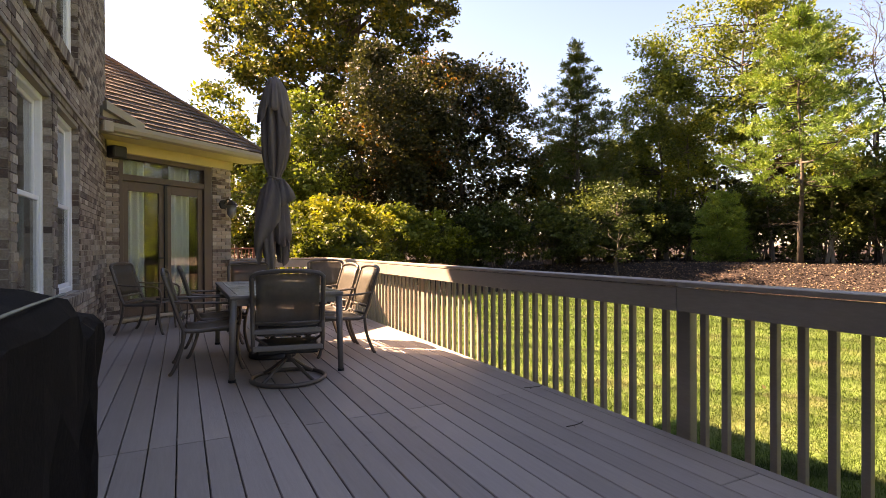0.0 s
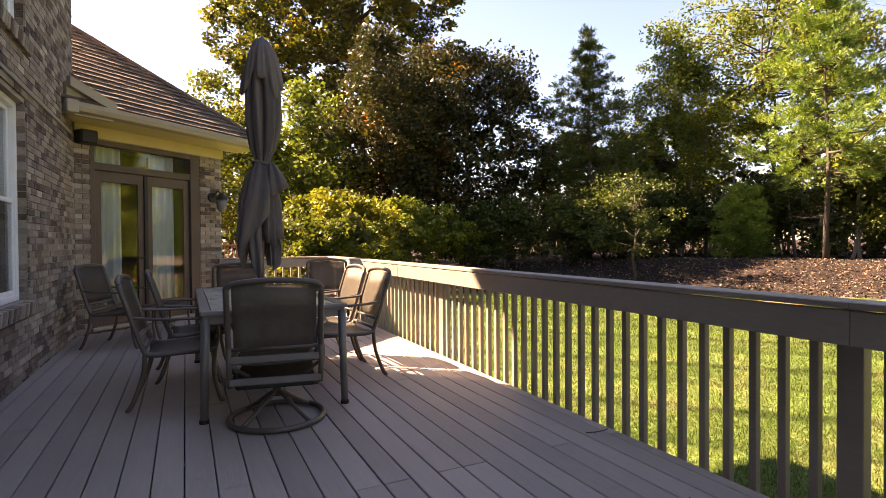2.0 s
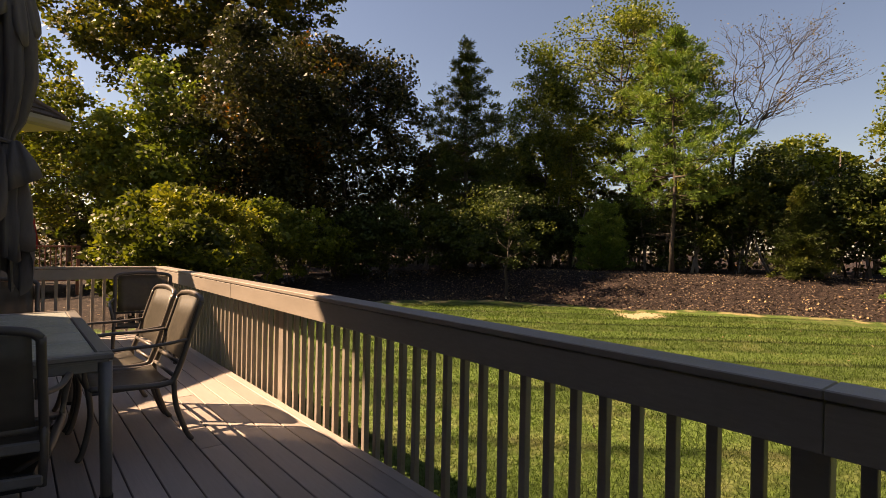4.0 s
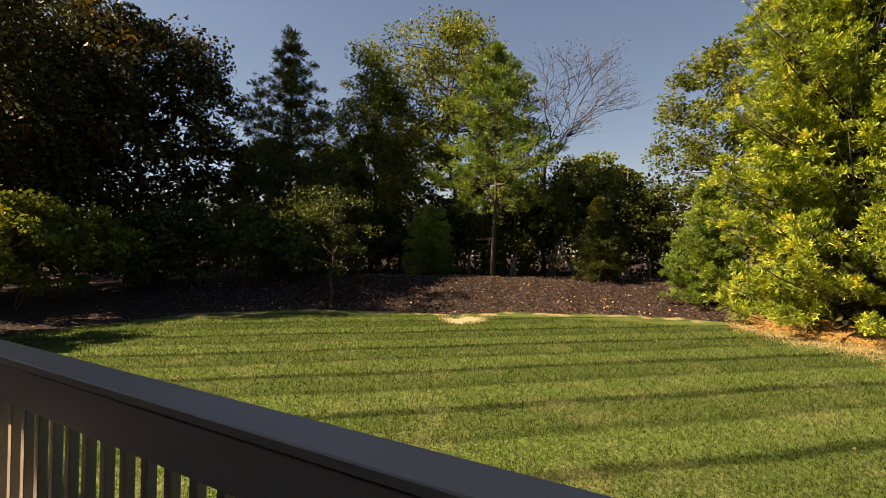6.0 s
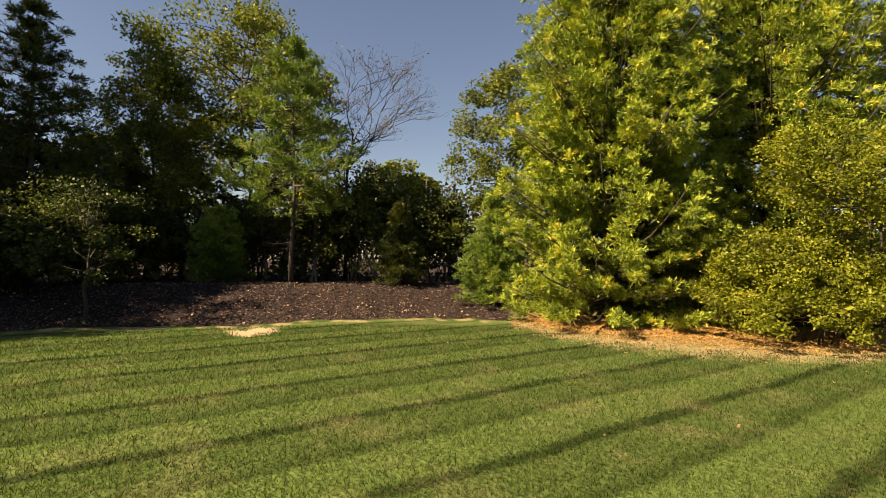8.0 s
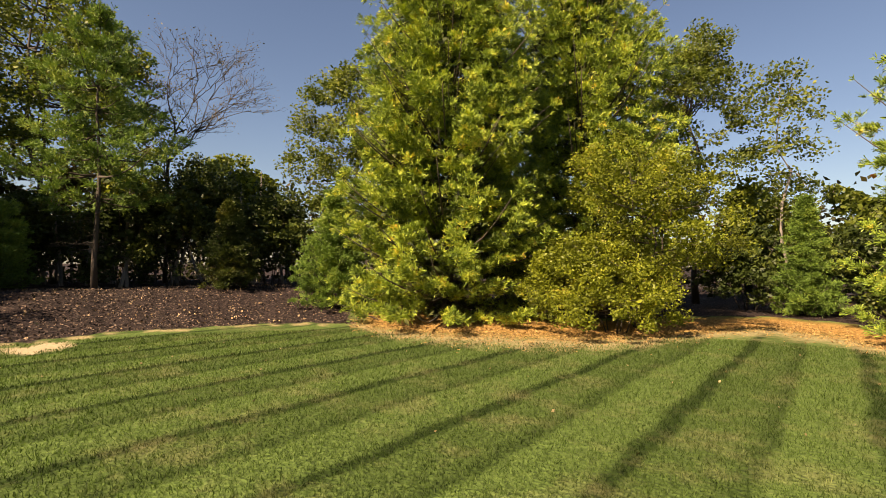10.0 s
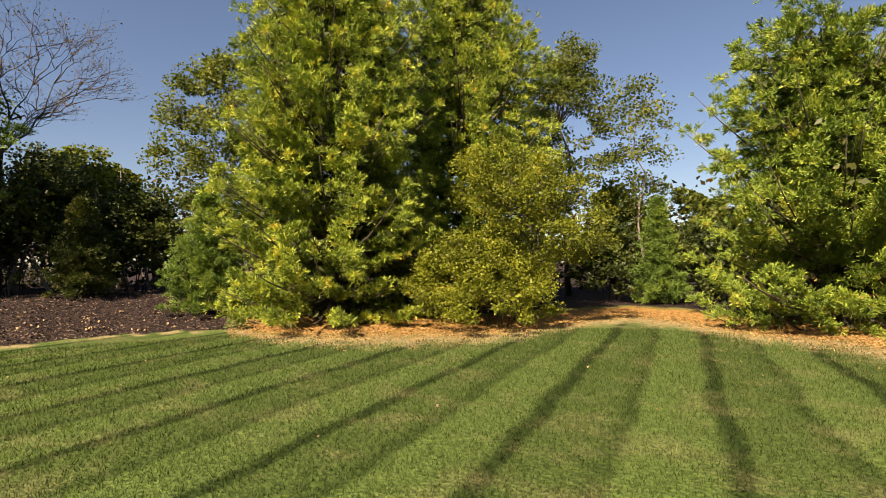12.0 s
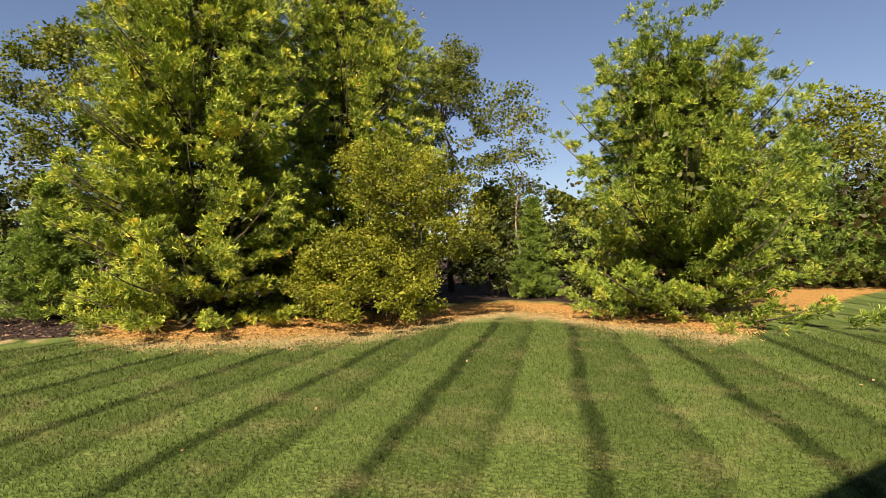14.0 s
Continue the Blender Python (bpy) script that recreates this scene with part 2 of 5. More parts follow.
TABLE = surface("table_metal", (0.136, 0.123, 0.117), (0.212, 0.197, 0.183), 0.4, 0.3, relief=0.05)
CANVAS = surface("umbrella_canvas", (0.0978, 0.0819, 0.0784), (0.184, 0.152, 0.142), 0.85, scale=(6, 6, 2), relief=0.2)
COVER = surface("grill_cover", (0.0022, 0.0016, 0.0016), (0.005, 0.0037, 0.0037), 0.8, relief=0.3, spec=0.14)
BLACK = surface("black_plastic", (0.004, 0.004, 0.004), (0.01, 0.01, 0.01), 0.5, relief=0.05)
BARK = surface("bark", (0.03, 0.023, 0.018), (0.095, 0.075, 0.058), 0.95, scale=(6, 6, 1.5), relief=0.8)
BARK_PALE = surface("pale_bark", (0.13, 0.11, 0.09), (0.30, 0.26, 0.22), 0.9, scale=(6, 6, 1.5), relief=0.6)
REDWOOD = surface("red_stain", (0.16, 0.05, 0.03), (0.26, 0.09, 0.05), 0.7, relief=0.1)
GROUND, GRASS = ground_mat(), grass_mat()
PINE = leaf_mat("pine_needles", [(0.12, (0.0598, 0.103, 0.0191)), (0.48, (0.2091, 0.2943, 0.0431)), (0.82, (0.4451, 0.5178, 0.0756)), (0.95, (0.7021, 0.6328, 0.1033)), (1.0, (0.8111, 0.4916, 0.0944))], 0.1, scale=1.6)
FIR = leaf_mat("fir_needles", [(0.05, (0.0386, 0.0739, 0.0129)), (0.4, (0.1287, 0.2084, 0.0322)), (0.74, (0.2574, 0.3428, 0.0484)), (0.95, (0.4376, 0.4437, 0.0752)), (1.0, (0.5405, 0.3898, 0.0752))], 0.1, scale=1.6)
PINE_BLUE = leaf_mat("young_pine_needles", [(0.1, (0.05, 0.1, 0.022)), (0.6, (0.15, 0.245, 0.045)), (1.0, (0.31, 0.36, 0.065))], 0.2)
SPRUCE = leaf_mat("spruce_needles", [(0.1, (0.0285, 0.0471, 0.0117)), (0.6, (0.0648, 0.0891, 0.0186)), (1.0, (0.1555, 0.1358, 0.0212))], 0.2)
# needle colour darkened to stand in for the shade inside crowns
SHADE_NEEDLES = leaf_mat("shade_needles", [(0.1, (0.03, 0.042, 0.012)), (0.6, (0.06, 0.078, 0.02)), (1.0, (0.12, 0.105, 0.03))], 0.1)
OAK = leaf_mat("oak_leaves", [(0.1, (0.022, 0.03, 0.008)), (0.5, (0.052, 0.06, 0.012)), (0.8, (0.14, 0.125, 0.018)), (1.0, (0.34, 0.21, 0.03))], 0.5, scale=0.35)
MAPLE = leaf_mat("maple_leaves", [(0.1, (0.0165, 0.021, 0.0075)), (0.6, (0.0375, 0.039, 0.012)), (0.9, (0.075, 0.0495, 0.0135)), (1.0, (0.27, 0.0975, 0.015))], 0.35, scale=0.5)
GREEN = leaf_mat("green_leaves", [(0.1, (0.0482, 0.0717, 0.013)), (0.5, (0.117, 0.1501, 0.0234)), (1.0, (0.227, 0.247, 0.0468))], 0.4)
OLIVE = leaf_mat("olive_leaves", [(0.1, (0.055, 0.066, 0.0082)), (0.5, (0.1451, 0.1762, 0.0184)), (0.85, (0.2755, 0.3078, 0.0346)), (1.0, (0.3164, 0.2497, 0.0408))], 0.35, scale=0.9)
YELLOW = leaf_mat("yellowing_leaves", [(0.1, (0.04, 0.0532, 0.0096)), (0.5, (0.112, 0.13, 0.0192)), (1.0, (0.288, 0.258, 0.032))], 0.4)
HOLLY = leaf_mat("dark_evergreen_leaves", [(0.1, (0.0215, 0.0352, 0.0085)), (0.6, (0.0538, 0.0791, 0.017)), (1.0, (0.1345, 0.1504, 0.0266))], 0.2)
RUST = leaf_mat("rusty_leaves", [(0.1, (0.0504, 0.042, 0.0156)), (0.5, (0.1176, 0.0882, 0.0273)), (1.0, (0.21, 0.1596, 0.0468))], 0.35)


# ---- mesh helpers ----
class Shape:
    """Vertices and faces of one part."""

    def __init__(self):
        self.v, self.f = [], []

    def box(self, a, b, m=None, bevel=0.0):
        (x0, y0, z0), (x1, y1, z1) = a, b
        e = min(bevel, (x1 - x0) * 0.45, (y1 - y0) * 0.45, (z1 - z0) * 0.45)
        n = len(self.v)
        if e <= 0:
            pts = [(x, y, z) for z in (z0, z1) for y in (y0, y1) for x in (x0, x1)]
            fs = [(0, 2, 3, 1), (4, 5, 7, 6), (0, 1, 5, 4), (2, 6, 7, 3), (0, 4, 6, 2), (1, 3, 7, 5)]
        else:
            ring = lambda q, z: [(x0 + q, y0, z), (x1 - q, y0, z), (x1, y0 + q, z), (x1, y1 - q, z), (x1 - q, y1, z), (x0 + q, y1, z), (x0, y1 - q, z), (x0, y0 + q, z)]
            top = lambda z: [(x0 + e, y0 + e, z), (x1 - e, y0 + e, z), (x1 - e, y1 - e, z), (x0 + e, y1 - e, z)]
            pts = top(z0) + ring(e, z0 + e) + ring(e, z1 - e) + top(z1)
            fs = [(3, 2, 1, 0), (20, 21, 22, 23)]
            for i in range(8):
                j = (i + 1) % 8
                fs.append((4 + i, 4 + j, 12 + j, 12 + i))
            for i in range(4):
                j = (i + 1) % 4
                a0, a1, a2 = 4 + 2 * i, 4 + 2 * i + 1, 4 + (2 * i + 2) % 8
                fs += [(i, j, a1, a0), (j, a2, a1)]
                b0, b1, b2 = 12 + 2 * i, 12 + 2 * i + 1, 12 + (2 * i + 2) % 8
                fs += [(20 + i, b0, b1, 20 + j), (20 + j, b1, b2)]
        if m is not None:
            pts = [m @ Vector(p) for p in pts]
        self.v += [tuple(p) for p in pts]
        self.f += [tuple(n + i for i in f) for f in fs]
        return self

    def tube(self, path, radii, sides=8, closed=False, flat=1.0):
        """A tube along a path; radii: one for all, or one a point."""
        path = [Vector(p) for p in path]
        if isinstance(radii, (int, float)):
            radii = [radii] * len(path)
        n0, k = len(self.v), len(path)
        up = Vector((0.13, 0.21, 1)).normalized()
        for i, p in enumerate(path):
            d = (path[(i + 1) % k] - path[i - 1]) if closed else (path[min(i + 1, k - 1)] - path[max(i - 1, 0)])
            d.normalize()
            s = d.cross(up)
            if s.length < 0.05:
                s = d.cross(Vector((1, 0, 0)))
            s.normalize()
            w = s.cross(d)
            for j in range(sides):
                a = 2 * math.pi * j / sides
                self.v.append(tuple(p + s * (math.cos(a) * radii[i]) + w * (math.sin(a) * radii[i] * flat)))
        for i in range(k if closed else k - 1):
            for j in range(sides):
                a, b = n0 + i * sides, n0 + ((i + 1) % k) * sides
                self.f.append((a + j, a + (j + 1) % sides, b + (j + 1) % sides, b + j))
        if not closed:
            self.f.append(tuple(n0 + j for j in reversed(range(sides))))
            self.f.append(tuple(n0 + (k - 1) * sides + j for j in range(sides)))
        return self

    def sheet(self, grid, thick, normal=(0, 0, 1)):
        """A thin sheet with real thickness over a grid of points (rows of equal length)."""
        r, c, n0, nv = len(grid), len(grid[0]), len(self.v), Vector(normal) * thick
        for off in (Vector(), nv):
            self.v += [tuple(Vector(p) + off) for row in grid for p in row]
        at = lambda k, i, j: n0 + k * r * c + i * c + j
        for i in range(r - 1):
            for j in range(c - 1):
                self.f.append((at(0, i, j), at(0, i + 1, j), at(0, i + 1, j + 1), at(0, i, j + 1)))
                self.f.append((at(1, i, j), at(1, i, j + 1), at(1, i + 1, j + 1), at(1, i + 1, j)))
        for i in range(r - 1):
            self.f += [(at(0, i, 0), at(1, i, 0), at(1, i + 1, 0), at(0, i + 1, 0)), (at(0, i, c - 1), at(0, i + 1, c - 1), at(1, i + 1, c - 1), at(1, i, c - 1))]
        for j in range(c - 1):
            self.f += [(at(0, 0, j), at(0, 0, j + 1), at(1, 0, j + 1), at(1, 0, j)), (at(0, r - 1, j), at(1, r - 1, j), at(1, r - 1, j + 1), at(0, r - 1, j + 1))]
        return self

    def prism(self, outline, z0, z1):
        n0, k = len(self.v), len(outline)
        self.v += [(x, y, z0) for x, y in outline] + [(x, y, z1) for x, y in outline]
        self.f += [tuple(n0 + i for i in reversed(range(k))), tuple(n0 + k + i for i in range(k))]
        self.f += [(n0 + i, n0 + (i + 1) % k, n0 + k + (i + 1) % k, n0 + k + i) for i in range(k)]
        return self

    def mesh(self, name, material, smooth=False):
        me = bpy.data.meshes.new(name)
        me.from_pydata(self.v, [], self.f)
        me.materials.append(material)
        if smooth:
            me.polygons.foreach_set("use_smooth", [True] * len(me.polygons))
        me.update()
        return me


def part(name, shape, material, parent=None, label="", smooth=False, m=None):
    """One mesh object, under a thing or under a part of it."""
    me = shape if isinstance(shape, bpy.types.Mesh) else shape.mesh(name, material, smooth)
    ob = new(name, me)
    if parent is not None:
        ob.parent = parent
    if m is not None:
        ob.matrix_basis = m
    if label:
        tagged(ob, label)
    return ob


def thing(name, label, category, m=None, group="", kind=""):
    ob = new(name)
    ob.empty_display_size = 0.1
    if m is not None:
        ob.matrix_basis = m
    return tagged(ob, label, category, group, kind)


def box(a, b, bevel=0.0):
    return Shape().box(a, b, None, bevel)


def arc(points, steps=6):
    """A smooth line through the points."""
    p = [Vector(q) for q in points]
    out = []
    for i in range(len(p) - 1):
        a, b, c, d = p[max(i - 1, 0)], p[i], p[i + 1], p[min(i + 2, len(p) - 1)]
        for s in range(steps):
            t = s / steps
            out.append(0.5 * (2 * b + (c - a) * t + (2 * a - 5 * b + 4 * c - d) * t * t + (3 * b - a - 3 * c + d) * t ** 3))
    return out + [p[-1]]


def mesh_np(name, verts, faces, material):
    """A mesh from numpy arrays: verts (n, 3), faces (m, k)."""
    me = bpy.data.meshes.new(name)
    k = faces.shape[1]
    me.vertices.add(len(verts))
    me.vertices.foreach_set("co", np.asarray(verts, np.float32).ravel())
    me.loops.add(faces.size)
    me.loops.foreach_set("vertex_index", faces.astype(np.int32).ravel())
    me.polygons.add(len(faces))
    me.polygons.foreach_set("loop_start", np.arange(0, faces.size, k, dtype=np.int32))
    me.materials.append(material)
    me.update(calc_edges=True)
    return me


# ---- ground ----
HUB = np.array([4.3, 3.7])
EDGE_AZ = np.radians([-180, -110, -80, -72, -66, -60, -48, -38, -28, -22, -8, 0, 8, 25, 33, 46, 57, 69, 85, 110, 180])
EDGE_D = np.array([60, 60, 60, 34, 17.5, 15.8, 17.8, 21, 16.8, 15.4, 15.5, 17.2, 19.0, 18.0, 17.2, 18.5, 18.6, 16.4, 13.5, 14, 60])


def edge_gap(x, y):
    """Metres beyond the lawn's edge (negative: on the lawn), and the bearing."""
    az, d = np.arctan2(y - HUB[1], x - HUB[0]), np.hypot(x - HUB[0], y - HUB[1])
    wave = 0.2 * np.sin(31 * az) + 0.13 * np.sin(83 * az + 1) + 0.1 * np.sin(171 * az + 2)
    return d - np.interp(az, EDGE_AZ, EDGE_D) - wave, np.degrees(az)


def ground_z(x, y):
    gap, az = edge_gap(x, y)
    berm = np.interp(az, [-50, -30, 0, 10, 40, 60, 80, 95], [0.1, 0.2, 0.55, 1.0, 1.0, 0.7, 0.35, 0.1])
    s = np.clip(gap / 7.0, 0, 1)
    far = np.clip((np.hypot(x - HUB[0], y - HUB[1]) - 30) / 30, 0, 1)
    return -0.65 + berm * (s * s * (3 - 2 * s)) * (1 - 0.3 * far) + 0.03 * np.sin(x * 0.7) * np.cos(y * 0.6) * np.clip(gap + 2, 0, 1)


def gz(x, y):
    return float(ground_z(np.array([x]), np.array([y]))[0])


def axis_steps(lo, hi, step, far):
    core = np.arange(lo, hi + 1e-6, step)
    out = np.geomspace(1, far, 14)
    return np.concatenate([lo - out[::-1] * 2, core, hi + out * 2])


def build_ground():
    xs, ys = axis_steps(-6, 40, 0.3, 900), axis_steps(-34, 42, 0.3, 900)
    gx, gy = np.meshgrid(xs, ys)
    x, y = gx.ravel(), gy.ravel()
    v = np.stack([x, y, ground_z(x, y)], 1)
    c, r = len(xs), len(ys)
    i = (np.arange(r - 1)[:, None] * c + np.arange(c - 1)).ravel()
    me = mesh_np("ground", v, np.stack([i, i + 1, i + c + 1, i + c], 1), GROUND)
    me.polygons.foreach_set("use_smooth", [True] * len(me.polygons))
    gap, az = edge_gap(x, y)
    beyond = np.clip(gap * 0.75 + 0.5, 0, 1)
    in_mulch = (az > 4) | (az < -180)
    near_straw = np.clip(np.minimum((az + 63) / 3, (3.5 - az) / 2.5), 0, 1)
    masks = {
        "mulch": beyond * np.where(in_mulch | ((gap > 4) & (az > -52)), 1, 0),
        "straw": np.clip(gap * 0.35 + 0.58, 0, 0.9) * near_straw * np.clip((4.5 - gap) / 2, 0, 1) + 0.75 * np.clip(gap - 2.5, 0, 1) * (az <= -52) * (az > -100),
        "dry": np.clip(0.6 + 0.5 * np.sin(np.radians(az) * 37 + 2 * np.sin(np.radians(az) * 91)), 0, 0.95) * np.clip(1 - np.abs(gap + 0.3) * 1.1, 0, 1) * (az > 2) * (az < 62) + 0.75 * np.clip(1 - np.abs(gap + 1.2) / 2.6, 0, 1) * near_straw,
        "bare": np.clip(1.5 - np.hypot((az - 31.8) / 2.6, (gap + 1.5) / 0.8), 0, 1) * (gap < 0),
    }
    for name, values in masks.items():
        a = me.attributes.new(name, "FLOAT", "POINT")
        a.data.foreach_set("value", values.astype(np.float32))
    tagged(new("ground", me), "mown lawn with mulch berm and needle litter under trees", "ground", kind="structure")


build_ground()


# ---- deck ----
WALL_X, DECK_X, DECK_Y0, DECK_Y1, LOW = 0.62, 4.345, -2.0, 12.3, -0.65
DOOR_O, DOOR_A = (0.62, 11.0), 38.0      # foot and bearing of the angled door wall
DU = (math.cos(radians(DOOR_A)), math.sin(radians(DOOR_A)))


def board_start(x):
    """Where the deck ends against the angled wall."""
    return min(DECK_Y1, DOOR_O[1] + max(0, x - DOOR_O[0]) * DU[1] / DU[0])


def build_deck():
    deck = thing("floor", "taupe stained wooden deck of long boards", "deck", kind="structure")
    rng = random.Random(4)
    pitch = 0.1484
    x = 1.15 + 0.003 - 4 * pitch
    while x < DECK_X - 0.02:
        w = min(pitch - 0.006, DECK_X - x)
        lo = max(x, WALL_X + 0.002)
        end = board_start(x + w * 0.5)
        cut = rng.choice([2.1, 3.4, 5.2, 7.0, 8.3])
        for a, b in ((DECK_Y0, cut - 0.0015), (cut + 0.0015, end)):
            drop = rng.uniform(-0.0012, 0.0012)
            part("plank", box((lo, a, -0.032 + drop), (x + w, b, drop), 0.004), DECK, deck)
        x += pitch
    rim = box((DECK_X + 0.002, DECK_Y0, -0.27), (DECK_X + 0.04, DECK_Y1, -0.036), 0.004)
    part("rim_joist", rim, RAIL, deck)
    part("rim_joist", box((2.2, DECK_Y1 + 0.002, -0.27), (DECK_X + 0.04, DECK_Y1 + 0.04, -0.036), 0.004), RAIL, deck)
    for y in np.arange(DECK_Y0 + 0.2, DECK_Y1, 0.6):
        part("joist", box((WALL_X, y, -0.27), (DECK_X, y + 0.04, -0.04)), RAIL, deck)
    for y in (-1.9, 0.1, 3.95, 7.83, 12.2):
        part("footing_post", box((DECK_X - 0.12, y - 0.05, LOW - 0.1), (DECK_X - 0.03, y + 0.05, -0.27)), RAIL, deck)


build_deck()


def build_railing():
    rail = thing("deck_railing", "taupe painted wooden deck railing with flat cap and square balusters", "railing")
    x0 = DECK_X - 0.055
    cuts = [DECK_Y0, 0.1, 3.885, 8.76, DECK_Y1 + 0.02]
    for a, b in zip(cuts, cuts[1:]):
        part("cap_board", box((x0 - 0.045, a + 0.0006, 0.927), (x0 + 0.105, b - 0.0006, 0.956), 0.004), RAIL, rail)
        part("face_board", box((x0 - 0.039, a + 0.0015, 0.780), (x0 - 0.003, b - 0.0015, 0.921), 0.003), RAIL, rail)
    bal = box((0, -0.019, -0.2), (0.038, 0.019, 0.9), 0.003).mesh("baluster", RAIL)
    pst = box((-0.02, -0.05, -0.25), (0.045, 0.05, 0.912), 0.004).mesh("post", RAIL)
    bx = DECK_X + 0.042
    for y in (-1.95, 0.1, 3.95, 7.83, 12.27):
        part("post", pst, RAIL, rail, m=pose(bx + 0.022, y, 0))
    for a, b, n in ((-1.95, 0.1, 14), (0.1, 3.95, 27), (3.95, 7.83, 27), (7.83, 12.27, 31)):
        for i in range(1, n + 1):
            y = a + (b - a) * i / (n + 1)
            part("baluster", bal, RAIL, rail, m=pose(bx, y, 0, 0, 0, 0))
    y1 = DECK_Y1
    part("cap_board", box((2.42, y1 - 0.1, 0.927), (x0 - 0.047, y1 + 0.05, 0.956), 0.006), RAIL, rail)
    part("face_board", box((2.42, y1 - 0.094, 0.780), (x0 - 0.042, y1 - 0.058, 0.921), 0.004), RAIL, rail)
    balx = box((-0.019, 0, -0.2), (0.019, 0.038, 0.9), 0.003).mesh("baluster", RAIL)
    for i in range(13):
        part("baluster", balx, RAIL, rail, m=pose(2.5 + i * 0.14, y1 + 0.042, 0))


build_railing()


# ---- house ----
EAVE_Z, HOUSE_Y0, HOUSE_Y1, HOUSE_X0 = 6.66, -9.0, 11.0, -8.0
OPENINGS = [(y0, y1, z0, z1) for y0, y1 in ((3.95, 5.05), (5.12, 6.1), (6.28, 7.4), (7.6, 8.75)) for z0, z1 in ((0.70, 2.5), (3.08, 4.95))]
W_TOP = 2.80                            # top of the low wing
BL, BH, JT = 0.203, 0.0665, 0.009        # brick length, course height, joint


def clipped(y0, y1, z0, z1, openings):
    """What is left of a brick at the openings."""
    for a, b, c, d in openings:
        if z1 > c + 0.02 and z0 < d - 0.02:
            if y0 < a < y1:
                y1 = a - 0.002
            elif y0 < b < y1:
                y0 = b + 0.002
            elif y0 >= a - 0.001 and y1 <= b + 0.001:
                return None
    return (y0, y1) if y1 - y0 > 0.03 else None


def lay_bricks(wall, length, height, openings, near, m, start=0.0):
    """Running-bond brickwork on the plane x = 0 of m (s along y, z up), proud of the mortar. near: the stretch laid piece by piece."""
    rng, shared, rest, singles = random.Random(7), {}, Shape(), 0
    row, z = 0, LOW
    while z + BH <= height:
        s = start - (BL / 2 if row % 2 else 0)
        while s < length:
            got = clipped(max(s, start), min(s + BL - JT, length), z, z + BH - JT, openings)
            if got:
                a, b = got
                out = rng.choice([0.0, 0.0, 0.001, 0.002, 0.003, 0.004])
                if near(a, z) and singles < 300:
                    key = (round(b - a, 2), out)
                    if key not in shared:
                        shared[key] = box((-0.016, 0, 0), (out, key[0], BH - JT), 0.003).mesh("brick", BRICK)
                    part("brick", shared[key], BRICK, wall, m=m @ pose(0.016, a, z))
                    singles += 1
                else:
                    rest.box((0.0, a, z), (0.016 + out, b, z + BH - JT), m)
            s += BL
        z += BH
        row += 1
    if rest.v:
        tagged(part("brickwork", rest, BRICK_FAR, wall), kind="stuff")


def pierced(shape, y0, y1, z0, z1, x0, x1, openings, m=None):
    """A wall slab with the openings left out."""
    ys = sorted({y0, y1, *[v for o in openings for v in o[:2] if y0 < v < y1]})
    for a, b in zip(ys, ys[1:]):
        holes = sorted((c, d) for p, q, c, d in openings if p <= a + 1e-6 and q >= b - 1e-6)
        z = z0
        for c, d in holes:
            shape.box((x0, a, z), (x1, b, c), m)
            z = d
        shape.box((x0, a, z), (x1, b, z1), m)
    return shape


def build_window(name, y0, y1, z0, z1):
    w = thing(name, "white double-hung window set back in a brick wall", "window", kind="structure")
    xf = WALL_X - 0.075
    f = Shape()
    t = 0.055
    for a, b in (((y0, z0), (y0 + t, z1)), ((y1 - t, z0), (y1, z1)), ((y0 + t, z0), (y1 - t, z0 + t)), ((y0 + t, z1 - t), (y1 - t, z1))):
        f.box((xf - 0.09, a[0], a[1]), (xf, b[0], b[1]), None, 0.006)
    part("window_frame", f, WHITE, w)
    mid = (z0 + z1) / 2
    for k, (a, b, back) in enumerate(((z0 + t, mid + 0.02, 0.02), (mid - 0.02, z1 - t, 0.05))):
        s = Shape()
        q = 0.042
        ya, yb = y0 + t, y1 - t
        for c, d in (((ya, a), (ya + q, b)), ((yb - q, a), (yb, b)), ((ya + q, a), (yb - q, a + q)), ((ya + q, b - q), (yb - q, b))):
            s.box((xf - back - 0.03, c[0], c[1]), (xf - back, d[0], d[1]), None, 0.004)
        sash = part("sash", s, WHITE, w)
        pane = part("pane", box((xf - back - 0.018, ya + q, a + q), (xf - back - 0.012, yb - q, b - q)), GLASS, sash)
        pane.visible_shadow = False
    for a, b in ((y0 + 0.03, y0 + 0.3 * (y1 - y0)), (y1 - 0.26 * (y1 - y0), y1 - 0.03)):
        grid = [[(xf - 0.2 + 0.02 * math.sin(v * 70), v, z) for v in np.linspace(a, b, 24)] for z in (z0 + 0.02, (z0 + z1) / 2, z1 - 0.02)]
        part("curtain", Shape().sheet(grid, 0.004, (1, 0, 0)), CURTAIN, w, "pale curtain drawn to the side", smooth=True)


def build_sill(y0, y1, z):
    sill = thing("window_sill", "projecting sill of brown bricks on edge", "sill", kind="structure")
    me = box((0, 0, 0), (0.115, 0.062, 0.12), 0.005).mesh("brick", BRICK)
    y = y0 - 0.1
    while y < y1 + 0.08:
        part("brick", me, BRICK, sill, m=pose(WALL_X - 0.075, y, z - 0.12, 0, 6, 0))
        y += 0.07


